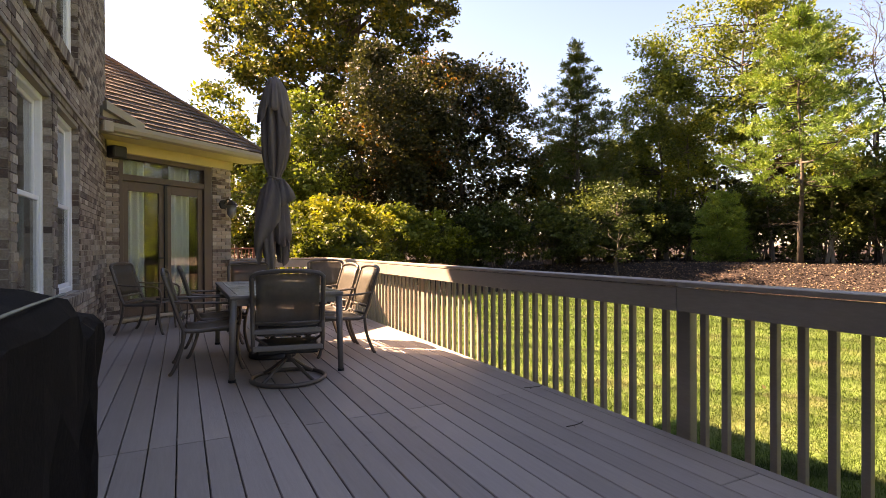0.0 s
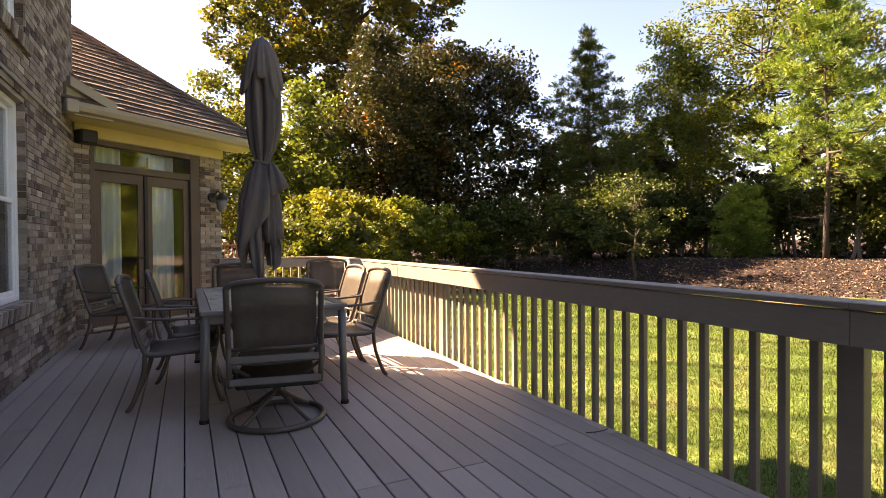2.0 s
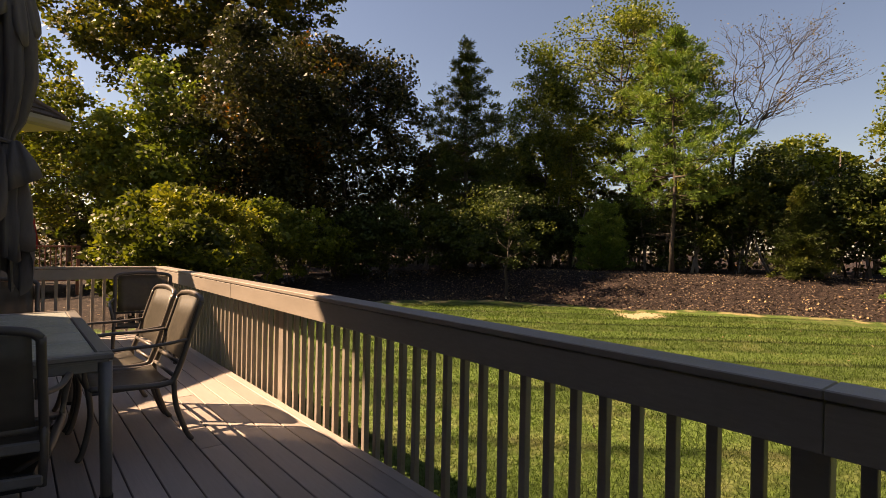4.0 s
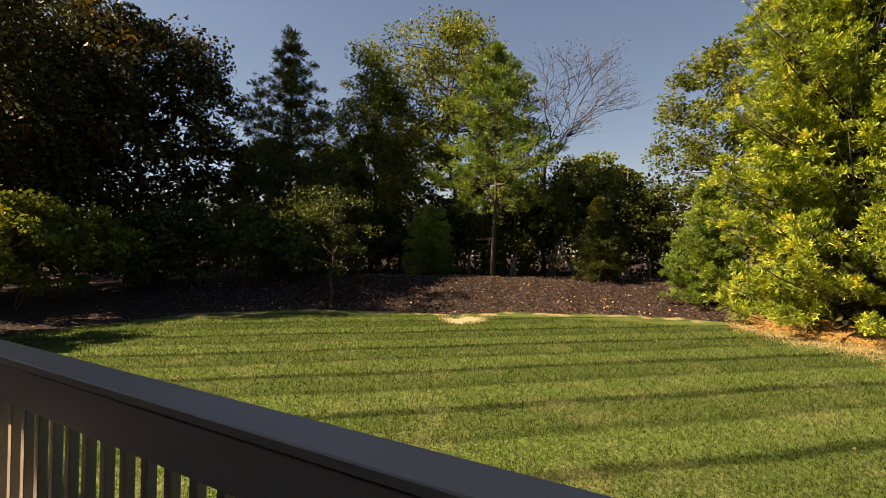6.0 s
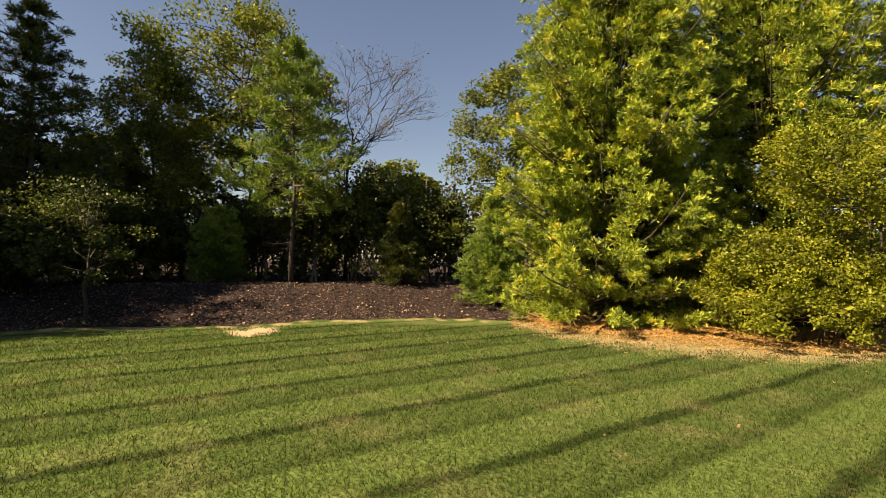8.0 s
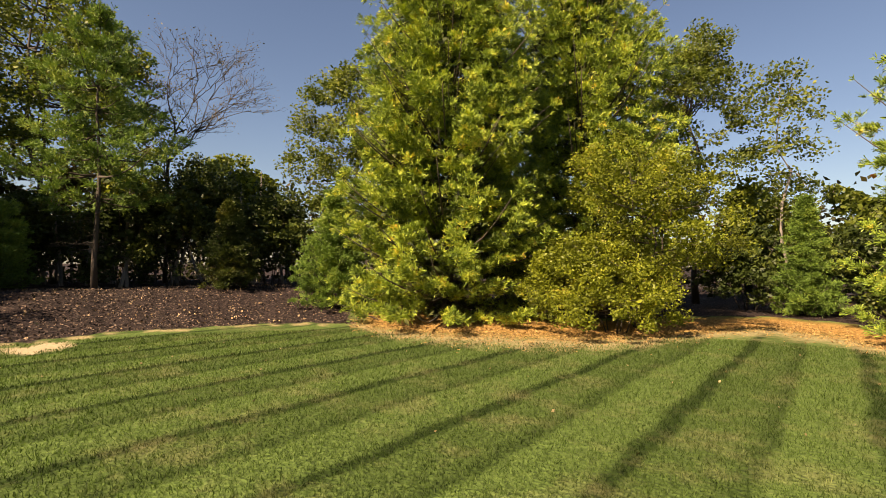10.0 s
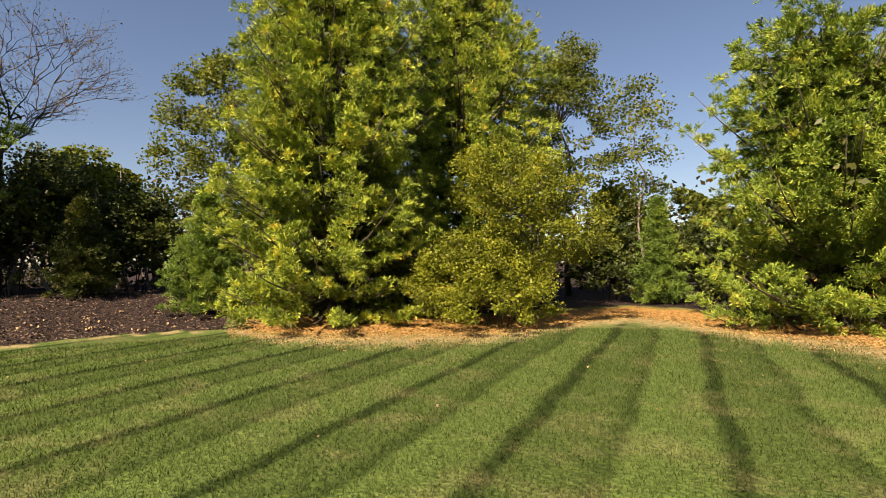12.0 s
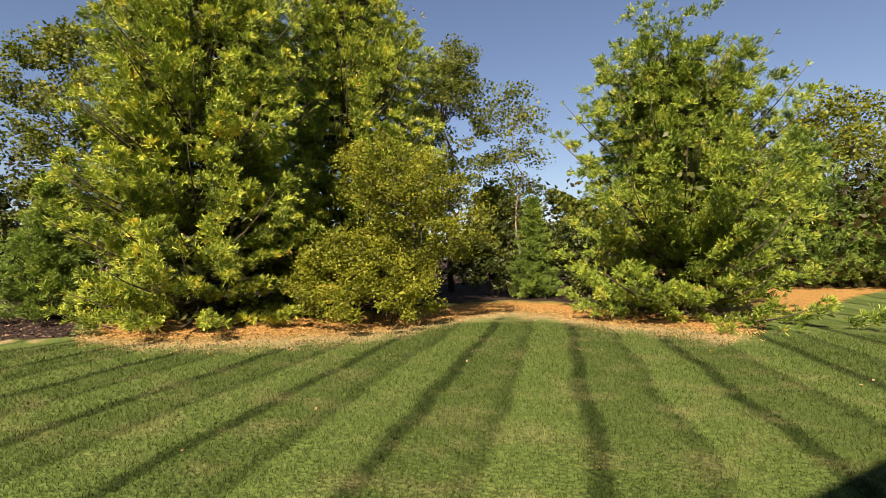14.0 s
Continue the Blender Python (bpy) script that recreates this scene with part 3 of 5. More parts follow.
def build_house():
    wall = thing("wall_east", "long brick house wall of mixed buff and brown bricks", "wall", kind="structure")
    part("mortar_backing", pierced(Shape(), HOUSE_Y0, HOUSE_Y1, LOW - 0.1, EAVE_Z, WALL_X - 0.24, WALL_X - 0.018, OPENINGS), MORTAR, wall)
    part("corner_mortar", box((WALL_X - 0.07, HOUSE_Y1 - 0.04, LOW - 0.1), (WALL_X - 0.008, HOUSE_Y1 + 0.015, W_TOP)), MORTAR, wall)
    cut = pose(WALL_X - 0.018, 0, 0)
    lay_bricks(wall, HOUSE_Y1, EAVE_Z, OPENINGS, lambda s, z: 7.3 < s < 9.6 and -0.02 < z < 1.9, cut, start=2.5)
    jambs = Shape()
    for y0, y1, z0, z1 in OPENINGS:
        z = z0
        while z + 0.05 < z1:
            for y, a, b in ((y0, -0.004, 0.01), (y1, -0.01, 0.004)):
                jambs.box((WALL_X - 0.075, y + a, z), (WALL_X - 0.012, y + b, z + BH - JT))
            z += BH
    tagged(part("jamb_brickwork", jambs, BRICK_FAR, wall), kind="stuff")
    part("ledge", box((WALL_X - 0.01, 2.5, 2.6), (WALL_X + 0.018, HOUSE_Y1 + 0.01, 2.635), 0.004), STONE, wall, "thin projecting brick string course")
    for i, (y0, y1, z0, z1) in enumerate(OPENINGS):
        build_window("window_%d" % (i + 1), y0, y1, z0, z1)
        build_sill(y0, y1, z0)
    shell = Shape()
    shell.box((HOUSE_X0, HOUSE_Y1 - 0.22, LOW - 0.1), (WALL_X - 0.245, HOUSE_Y1, EAVE_Z))
    shell.box((HOUSE_X0, HOUSE_Y0, LOW - 0.1), (WALL_X - 0.245, HOUSE_Y0 + 0.22, EAVE_Z))
    shell.box((HOUSE_X0, HOUSE_Y0 + 0.22, LOW - 0.1), (HOUSE_X0 + 0.22, HOUSE_Y1 - 0.22, EAVE_Z))
    tagged(part("wall_north", shell, BRICK_FAR), "plain brick walls closing the house", "wall", kind="structure")
    # backing wall added behind the windows, its dark colour imitating an unlit interior
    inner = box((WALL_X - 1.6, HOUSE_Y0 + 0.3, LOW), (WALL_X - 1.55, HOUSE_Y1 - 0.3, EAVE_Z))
    tagged(part("wall_inside", inner, DARKROOM), "dark backing wall standing in for the unlit house interior", "wall", kind="structure")
    o = 0.45
    e = [(HOUSE_X0 - o, HOUSE_Y0 - o), (WALL_X + 0.54, HOUSE_Y0 - o), (WALL_X + 0.54, HOUSE_Y1 + 0.82), (HOUSE_X0 - o, HOUSE_Y1 + 0.82)]
    roof = Shape()
    cx = (HOUSE_X0 + WALL_X) / 2
    roof.v = [(x, y, EAVE_Z) for x, y in e] + [(x, y, EAVE_Z + 0.2) for x, y in e] + [(cx, HOUSE_Y0 + 4.5, EAVE_Z + 3.4), (cx, HOUSE_Y1 - 4.5, EAVE_Z + 3.4)]
    roof.f = [(3, 2, 1, 0), (0, 1, 5, 4), (1, 2, 6, 5), (2, 3, 7, 6), (3, 0, 4, 7), (4, 5, 8), (5, 6, 9, 8), (6, 7, 9), (7, 4, 8, 9)]
    tagged(part("roof", roof, SHINGLE), "hipped shingle roof over the two-storey house", "roof", kind="structure")


build_house()


# ---- garden-door wing ----
DM = pose(DOOR_O[0], DOOR_O[1], 0, 0, 0, DOOR_A - 90)     # local: x out of the wall, y along it, z up
W_LEN = 2.36
D0, D1, DZ0, DZ1 = 0.20, 1.93, 0.06, 2.63


def build_wing():
    hole = [(D0, D1, DZ0, DZ1)]
    wall = thing("wall_angled", "angled brick wall with the garden doors", "wall", kind="structure")
    part("mortar_backing", pierced(Shape(), 0, W_LEN, LOW - 0.1, W_TOP, -0.24, -0.018, hole, DM), MORTAR, wall)
    lay_bricks(wall, W_LEN, W_TOP, hole, lambda s, z: z > -0.02, DM @ pose(-0.018, 0, 0))
    side = Shape()
    side.box((-4.0, W_LEN - 0.22, LOW - 0.1), (-0.245, W_LEN, W_TOP), DM)
    tagged(part("wall_side", side, BRICK_FAR), "brick side wall of the low wing", "wall", kind="structure")
    o = 0.52
    ov = Shape()
    ov.box((-0.02, -0.35, W_TOP), (o, W_LEN + 0.32, W_TOP + 0.02), DM)
    tagged(part("soffit", ov, SOFFIT), "cream painted soffit under the eave", "soffit", kind="structure")
    tagged(part("frieze_board", Shape().box((0.002, 0.0, W_TOP - 0.16), (0.024, W_LEN + 0.02, W_TOP - 0.002), DM, 0.003), SOFFIT), "cream frieze board above the doors", "trim", kind="structure")
    gut = thing("gutter", "cream metal gutter along the low eave", "gutter")
    prof = [(o, W_TOP + 0.0), (o + 0.09, W_TOP + 0.02), (o + 0.115, W_TOP + 0.07), (o + 0.115, W_TOP + 0.125), (o + 0.1, W_TOP + 0.125), (o + 0.095, W_TOP + 0.08), (o + 0.0, W_TOP + 0.06)]
    g = Shape()
    for s in (-0.3, W_LEN + 0.4):
        g.v += [tuple(DM @ Vector((x, s, z))) for x, z in prof]
    k = len(prof)
    g.f = [tuple(range(k)), tuple(reversed(range(k, 2 * k)))] + [(i, i + k, (i + 1) % k + k, (i + 1) % k) for i in range(k)]
    part("trough", g, GUTTER, gut)
    part("fascia", Shape().box((o - 0.02, -0.35, W_TOP + 0.022), (o - 0.002, W_LEN + 0.32, W_TOP + 0.16), DM), FASCIA, gut)
    A, B2 = Vector((WALL_X - 0.01, 10.42)), Vector((1.05, 10.74))
    q = Vector((0.05, -0.06))
    for nm, mat_, a0, a1, b0, b1, push in (("eave_return", FASCIA, W_TOP - 0.02, W_TOP + 0.36, W_TOP - 0.02, W_TOP + 0.15, 0.0), ("return_gutter", GUTTER, W_TOP + 0.30, W_TOP + 0.42, W_TOP + 0.08, W_TOP + 0.2, 1.0)):
        r = Shape()
        for w in (push * q, (push + 1) * q):
            r.v += [(*(A + w), a0), (*(B2 + w), b0), (*(B2 + w), b1), (*(A + w), a1)]
        r.f = [(3, 2, 1, 0), (4, 5, 6, 7), (0, 1, 5, 4), (1, 2, 6, 5), (2, 3, 7, 6), (3, 0, 4, 7)]
        tagged(part(nm, r, mat_), "cream boxed return where the low eave meets the house" if not push else "sloping gutter end above the eave return", "trim", kind="structure")
    box_end = Shape().box((o - 0.04, -0.42, W_TOP - 0.02), (o + 0.12, -0.28, W_TOP + 0.14), DM, 0.012)
    tagged(part("gutter_box", box_end, GUTTER), "boxed corner of the cream gutter", "gutter", kind="structure")
    # roof: hip from the eave corner, slope 0.86
    slope, run = 0.82, 3.2
    P = lambda s, v, z: tuple(DM @ Vector((o + 0.05 - v, s, z)))
    zr = W_TOP + 0.13
    roof = Shape()
    s1 = W_LEN + 0.36
    roof.v = [P(-0.5, 0, zr), P(s1, 0, zr), P(s1 - run, run, zr + slope * run), P(-0.5 - 1.2, run, zr + slope * run), P(s1, 2 * run, zr),
              P(-0.5, 0, zr - 0.04), P(s1, 0, zr - 0.04), P(s1, 2 * run, zr - 0.04)]
    roof.f = [(0, 1, 2, 3), (1, 4, 2), (0, 5, 6, 1), (1, 6, 7, 4)]
    low = thing("low_roof", "brown asphalt shingle hip roof over the low wing", "roof", kind="structure")
    part("roof_deck", roof, SHINGLE, low)
    ang = math.atan(slope)
    tilt = DM @ Matrix.Translation((o + 0.06, 0, zr + 0.004)) @ Matrix.Rotation(ang, 4, "Y")
    tabs, rng = {}, random.Random(3)
    for r in range(24):
        v = r * 0.14                     # up the slope
        flat = v * math.cos(ang)
        s, stop = -0.5 - flat * 0.2 - rng.uniform(0, 0.2), s1 - flat
        while s < stop - 0.04:
            w = round(min(rng.choice([0.18, 0.26, 0.32]), stop - s), 2)
            lift = rng.choice([0.0, 0.002, 0.004])
            if w > 0.03:
                key = (w, lift)
                if key not in tabs:
                    t = Shape()
                    t.v = [(0, 0, 0), (0, w - 0.006, 0), (-0.2, w - 0.006, 0), (-0.2, 0, 0), (0, 0, 0.03 + lift), (0, w - 0.006, 0.03 + lift), (-0.2, w - 0.006, 0.004), (-0.2, 0, 0.004)]
                    t.f = [(0, 3, 2, 1), (4, 5, 6, 7), (0, 1, 5, 4), (1, 2, 6, 5), (2, 3, 7, 6), (3, 0, 4, 7)]
                    tabs[key] = t.mesh("shingle", SHINGLE)
                part("shingle", tabs[key], SHINGLE, low, m=tilt @ pose(-v, s, 0))
            s += w
    hip = Shape().tube([P(s1, 0, zr + 0.03), P(s1 - run, run, zr + slope * run + 0.03)], 0.05, 6)
    part("hip_cap", hip, SHINGLE, low)


build_wing()


def build_doors():
    d = thing("door_1", "pair of closed brown glazed garden doors with a transom light", "door", kind="structure")
    B = lambda a, b, e=0.0: Shape().box(a, b, DM, e)
    fr = Shape()
    t = 0.07
    x0, x1 = -0.14, -0.03
    fr.box((x0, D0, DZ0), (x1 + 0.02, D0 + t, DZ1), DM, 0.006).box((x0, D1 - t - 0.1, DZ0), (x1 + 0.02, D1, DZ1), DM, 0.006)
    fr.box((x0, D0 + t, DZ1 - t), (x1 + 0.02, D1 - t - 0.1, DZ1), DM, 0.006).box((x0, D0 + t, 2.22), (x1 + 0.01, D1 - t - 0.1, 2.32), DM, 0.006)
    part("door_frame", fr, BROWN, d)
    part("threshold", B((-0.16, D0 - 0.02, 0.03), (0.05, D1 + 0.02, 0.075), 0.006), FASCIA, d, "pale metal threshold")
    part("transom_pane", B((-0.09, D0 + t, 2.32), (-0.084, D1 - t - 0.1, DZ1 - t)), GLASS, d).visible_shadow = False
    a0, a1 = D0 + t + 0.004, D1 - t - 0.104
    mid = (a0 + a1) / 2
    for k, (a, b) in enumerate(((a0, mid - 0.012), (mid + 0.012, a1))):
        lf = Shape()
        st = 0.1
        for (p, q), (r, s) in (((a, DZ0 + 0.02), (a + st, 2.215)), ((b - st, DZ0 + 0.02), (b, 2.215)), ((a + st, DZ0 + 0.02), (b - st, 0.36)), ((a + st, 2.07), (b - st, 2.215))):
            lf.box((-0.1, p, q), (-0.055, r, s), DM, 0.004)
        leaf = part("door_leaf", lf, BROWN, d)
        part("pane", B((-0.08, a + st, 0.36), (-0.074, b - st, 2.07)), GLASS, leaf).visible_shadow = False
        if k == 0:
            part("handle", Shape().tube([DM @ Vector(p) for p in ((-0.05, b - 0.05, 1.0), (0.0, b - 0.05, 1.0), (0.0, b - 0.15, 1.0))], 0.011), BLACK, leaf, "dark lever handle")
    part("astragal", B((-0.055, mid - 0.03, DZ0 + 0.02), (-0.03, mid + 0.03, 2.215), 0.006), BLACK, d)
    for a, b in ((a0, a0 + 0.46), (mid + 0.14, mid + 0.58)):
        grid = [[DM @ Vector((-0.2 + 0.025 * math.sin(s * 55) + 0.01 * math.sin(s * 23), s, z)) for s in np.linspace(a, b, 60)] for z in (0.08, 1.2, 2.3, 2.6)]
        part("curtain", Shape().sheet(grid, 0.004, DM.to_3x3() @ Vector((1, 0, 0))), CURTAIN, d, "sheer pale curtain behind the glass", smooth=True)
    # dark box with ceiling and sides, added to keep sun from behind the glass
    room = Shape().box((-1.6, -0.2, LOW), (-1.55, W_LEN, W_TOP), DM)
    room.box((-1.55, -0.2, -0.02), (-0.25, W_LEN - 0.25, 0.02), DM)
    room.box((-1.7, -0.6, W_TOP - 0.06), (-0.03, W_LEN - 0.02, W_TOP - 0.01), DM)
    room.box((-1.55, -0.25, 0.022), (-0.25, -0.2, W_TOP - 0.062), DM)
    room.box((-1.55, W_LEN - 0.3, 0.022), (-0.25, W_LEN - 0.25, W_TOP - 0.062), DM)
    tagged(part("wall_room", room, DARKROOM), "dark closed box standing in for the unlit room behind the doors", "wall", kind="structure")


build_doors()


def build_wall_lamp():
    lamp = thing("wall_lamp", "dark metal lantern on a brick wall", "lamp", DM @ pose(0.006, 2.16, 1.88) @ Matrix.Scale(1.6, 4))
    part("back_plate", Shape().tube([(-0.006, 0, 0.06), (0.02, 0, 0.06)], 0.055, 12), LANTERN, lamp)
    part("arm", Shape().tube(arc([(0.015, 0, 0.06), (0.08, 0, 0.12), (0.14, 0, 0.08)]), 0.009), LANTERN, lamp)
    part("shade", Shape().tube([(0.14, 0, 0.1), (0.14, 0, 0.06), (0.14, 0, 0.04)], [0.02, 0.06, 0.075], 12), LANTERN, lamp, "dark metal hood")
    part("glass", Shape().tube([(0.14, 0, 0.04), (0.14, 0, -0.06), (0.14, 0, -0.1)], [0.055, 0.05, 0.02], 12), surface("lamp_glass", (0.12, 0.12, 0.11), (0.2, 0.2, 0.185), 0.2), lamp, "frosted glass", smooth=True)


build_wall_lamp()
spk = tagged(part("loudspeaker", Shape().box((0.03, -0.02, 2.52), (0.21, 0.2, 2.7), DM, 0.02), BLACK), "black outdoor loudspeaker under the eave", "loudspeaker")
part("bracket", Shape().box((0.0, 0.06, 2.58), (0.034, 0.12, 2.64), DM), BLACK, spk)


# ---- deck furniture ----
def chair_top(base, z0=0.40):
    """Seat, back and arms of a sling chair; it faces +y."""
    w, hw = 0.56, 0.28
    side = [(0.0, 0.25, z0 + 0.02), (0.0, 0.05, z0), (0.0, -0.18, z0 - 0.005), (0.0, -0.24, z0 + 0.06), (0.0, -0.31, z0 + 0.28), (0.0, -0.382, z0 + 0.512)]
    for s in (-1, 1):
        part("side_rail", Shape().tube(arc([(s * hw, y, z) for _, y, z in side], 5), 0.019, 8), FRAME, base, smooth=True)
        part("armrest", Shape().tube(arc([(s * hw, -0.3, z0 + 0.27), (s * (hw + 0.035), -0.12, z0 + 0.255), (s * (hw + 0.04), 0.1, z0 + 0.25), (s * (hw + 0.03), 0.24, z0 + 0.22), (s * (hw + 0.01), 0.27, z0 + 0.12), (s * hw, 0.25, z0 + 0.01)], 5), 0.015, 8, flat=0.75), FRAME, base, smooth=True)
    top = [(-hw, -0.38, z0 + 0.507), (-hw * 0.8, -0.392, z0 + 0.54), (0, -0.402, z0 + 0.557), (hw * 0.8, -0.392, z0 + 0.54), (hw, -0.38, z0 + 0.507)]
    part("top_rail", Shape().tube(arc(top, 5), 0.019, 8), FRAME, base, smooth=True)
    for y, z in ((-0.225, z0 + 0.035), (0.25, z0 + 0.018), (-0.255, z0 + 0.115)):
        part("cross_bar", Shape().tube([(-hw, y, z), (hw, y, z)], 0.013, 8), FRAME, base, smooth=True)
    us = np.linspace(-hw + 0.03, hw - 0.03, 9)
    back = [[(u, y - 0.02 * (1 - (u / hw) ** 2), z + 0.02 * (1 - (u / hw) ** 2) * (k == 4)) for u in us] for k, (y, z) in enumerate(((-0.262, z0 + 0.13), (-0.285, z0 + 0.2), (-0.31, z0 + 0.29), (-0.342, z0 + 0.395), (-0.38, z0 + 0.512)))]
    part("backrest", Shape().sheet(back, 0.005, (0, 1, 0.2)), SLING, base, "dark woven sling", smooth=True)
    seat = [[(u, y, z - 0.018 * (1 - (u / hw) ** 2)) for u in us] for y, z in ((-0.2, z0 + 0.012), (-0.1, z0 + 0.0), (0.05, z0 + 0.002), (0.16, z0 + 0.012), (0.25, z0 + 0.02))]
    part("seat", Shape().sheet(seat, 0.006, (0, 0, 1)), SLING, base, "dark woven sling", smooth=True)


CHAIR = "bronze metal patio chair with dark woven sling seat"


def build_chair():
    c = thing("patio_chair", CHAIR, "chair", group="patio chairs")
    chair_top(c)
    for s in (-1, 1):
        part("leg", Shape().tube(arc([(s * 0.28, 0.25, 0.43), (s * 0.285, 0.235, 0.25), (s * 0.29, 0.27, 0.06), (s * 0.29, 0.3, 0.0)], 4), [0.017] * 12 + [0.013], 8), FRAME, c, smooth=True)
        part("leg", Shape().tube(arc([(s * 0.28, -0.22, 0.43), (s * 0.285, -0.235, 0.25), (s * 0.29, -0.3, 0.06), (s * 0.29, -0.34, 0.0)], 4), [0.017] * 12 + [0.013], 8), FRAME, c, smooth=True)
        part("apron", Shape().tube([(s * 0.28, -0.22, 0.39), (s * 0.28, 0.24, 0.39)], 0.011, 6), FRAME, c)
    return c


def build_swivel():
    c = thing("swivel_chair", "bronze swivel patio chair with dark sling on round base", "chair", group="patio chairs")
    chair_top(c, 0.42)
    ring = [(0.31 * math.cos(a), 0.31 * math.sin(a), 0.022) for a in np.linspace(0, 2 * math.pi, 40, endpoint=False)]
    part("base_ring", Shape().tube(ring, 0.019, 8, True), FRAME, c, smooth=True)
    for a in (45, 135, 225, 315):
        u, v = math.cos(radians(a)), math.sin(radians(a))
        part("spoke", Shape().tube(arc([(u * 0.3, v * 0.3, 0.025), (u * 0.2, v * 0.2, 0.08), (u * 0.09, v * 0.09, 0.15), (u * 0.02, v * 0.02, 0.19)], 4), 0.015, 8), FRAME, c, smooth=True)
    part("post", Shape().tube([(0, 0, 0.16), (0, 0, 0.31)], 0.03, 10), FRAME, c, smooth=True)
    part("spring_box", box((-0.25, -0.21, 0.265), (0.25, 0.2, 0.34), 0.012), BLACK, c, "black steel rocker plate")
    for s in (-1, 1):
        part("seat_bracket", Shape().tube([(s * 0.17, -0.16, 0.34), (s * 0.28, -0.2, 0.42)], 0.012, 6), FRAME, c)
        part("seat_bracket", Shape().tube([(s * 0.17, 0.19, 0.34), (s * 0.28, 0.23, 0.42)], 0.012, 6), FRAME, c)
    for z in (0.47, 0.33):
        part("lower_bar", Shape().box((-0.28, -0.275, z - 0.022), (0.28, -0.25, z + 0.022), None, 0.006), TABLE, c, "pale metal bar across the back")
    for s in (-1, 1):
        part("rear_upright", Shape().tube([(s * 0.28, -0.27, 0.6), (s * 0.28, -0.262, 0.42), (s * 0.275, -0.25, 0.3)], 0.017, 8), FRAME, c, smooth=True)
    return c


swivel = build_swivel()
swivel.matrix_basis = pose(2.465, 6.46, 0, 0, 0, -10)
chair = build_chair()
chair.matrix_basis = pose(1.87, 7.36, 0, 0, 0, -92)
for x, y, r in ((2.0, 8.14, -88), (3.19, 7.5, 91), (3.16, 8.16, 93)):
    copy_thing(chair, pose(x, y, 0, 0, 0, r))
tagged(copy_thing(chair, pose(2.48, 9.2, 0, 0, 0, 178)), "bronze sling patio chair at the far table end")
tagged(copy_thing(chair, pose(3.72, 10.0, 0, 0, 0, 172)), "bronze sling patio chair standing by the deck railing")
tagged(copy_thing(chair, pose(1.24, 10.05, 0, 0, 0, -112)), "bronze sling patio chair against the brick wall")


def build_stool():
    s = thing("footstool", "bronze footstool with dark woven sling top", "footstool", pose(1.62, 10.65, 0, 0, 0, 35))
    us = np.linspace(-0.24, 0.24, 7)
    part("seat", Shape().sheet([[(u, y, 0.4 - 0.02 * (1 - (u / 0.24) ** 2)) for u in us] for y in (-0.2, 0, 0.2)], 0.006), SLING, s, smooth=True)
    for a in (-1, 1):
        part("side_rail", Shape().tube([(a * 0.25, -0.22, 0.4), (a * 0.25, 0.22, 0.4)], 0.015), FRAME, s)
        part("cross_bar", Shape().tube([(-0.25, a * 0.21, 0.385), (0.25, a * 0.21, 0.385)], 0.012), FRAME, s)
        for b in (-1, 1):
            part("leg", Shape().tube(arc([(a * 0.25, b * 0.21, 0.4), (a * 0.25, b * 0.2, 0.2), (a * 0.255, b * 0.24, 0.0)], 4), 0.014), FRAME, s, smooth=True)


build_stool()


def build_table():
    t = thing("patio_table", "rectangular metal patio table with slate tile top", "table", pose(2.49, 7.58, 0))
    w, l, z = 0.5, 1.03, 0.75
    b = 0.07
    fr = Shape()
    for p, q in (((-w, -l), (w, -l + b)), ((-w, l - b), (w, l)), ((-w, -l + b), (-w + b, l - b)), ((w - b, -l + b), (w, l - b)), ((-0.02, -l + b), (0.02, l - b))):
        fr.box((*p, z - 0.03), (*q, z), None, 0.006)
    part("tabletop_frame", fr, TABLE, t, "grey metal rim")
    n = 5
    for i in range(n):
        for a, c in ((-w + b + 0.004, -0.024), (0.024, w - b - 0.004)):
            y0 = -l + b + 0.004 + i * (2 * l - 2 * b) / n
            part("tile", box((a, y0, z - 0.02), (c, y0 + (2 * l - 2 * b) / n - 0.008, z - 0.003), 0.004), TILE, t)
    part("tile_tray", box((-w + 0.02, -l + 0.02, z - 0.045), (w - 0.02, l - 0.02, z - 0.031)), TABLE, t)
    for sx in (-1, 1):
        part("apron", box((sx * (w - 0.05) - 0.012, -l + 0.06, z - 0.095), (sx * (w - 0.05) + 0.012, l - 0.06, z - 0.046), 0.004), TABLE, t)
        for sy in (-1, 1):
            leg = part("leg", Shape().tube([(sx * (w - 0.035), sy * (l - 0.04), z - 0.046), (sx * (w - 0.02), sy * (l - 0.03), 0.02)], [0.032, 0.026], 10), TABLE, t, smooth=True)
            part("foot_cap", Shape().tube([(sx * (w - 0.02), sy * (l - 0.03), 0.0), (sx * (w - 0.02), sy * (l - 0.03), 0.025)], 0.032, 10), BLACK, leg)
    for sy in (-1, 1):
        part("apron", box((-w + 0.06, sy * (l - 0.05) - 0.012, z - 0.095), (w - 0.06, sy * (l - 0.05) + 0.012, z - 0.046), 0.004), TABLE, t)


build_table()


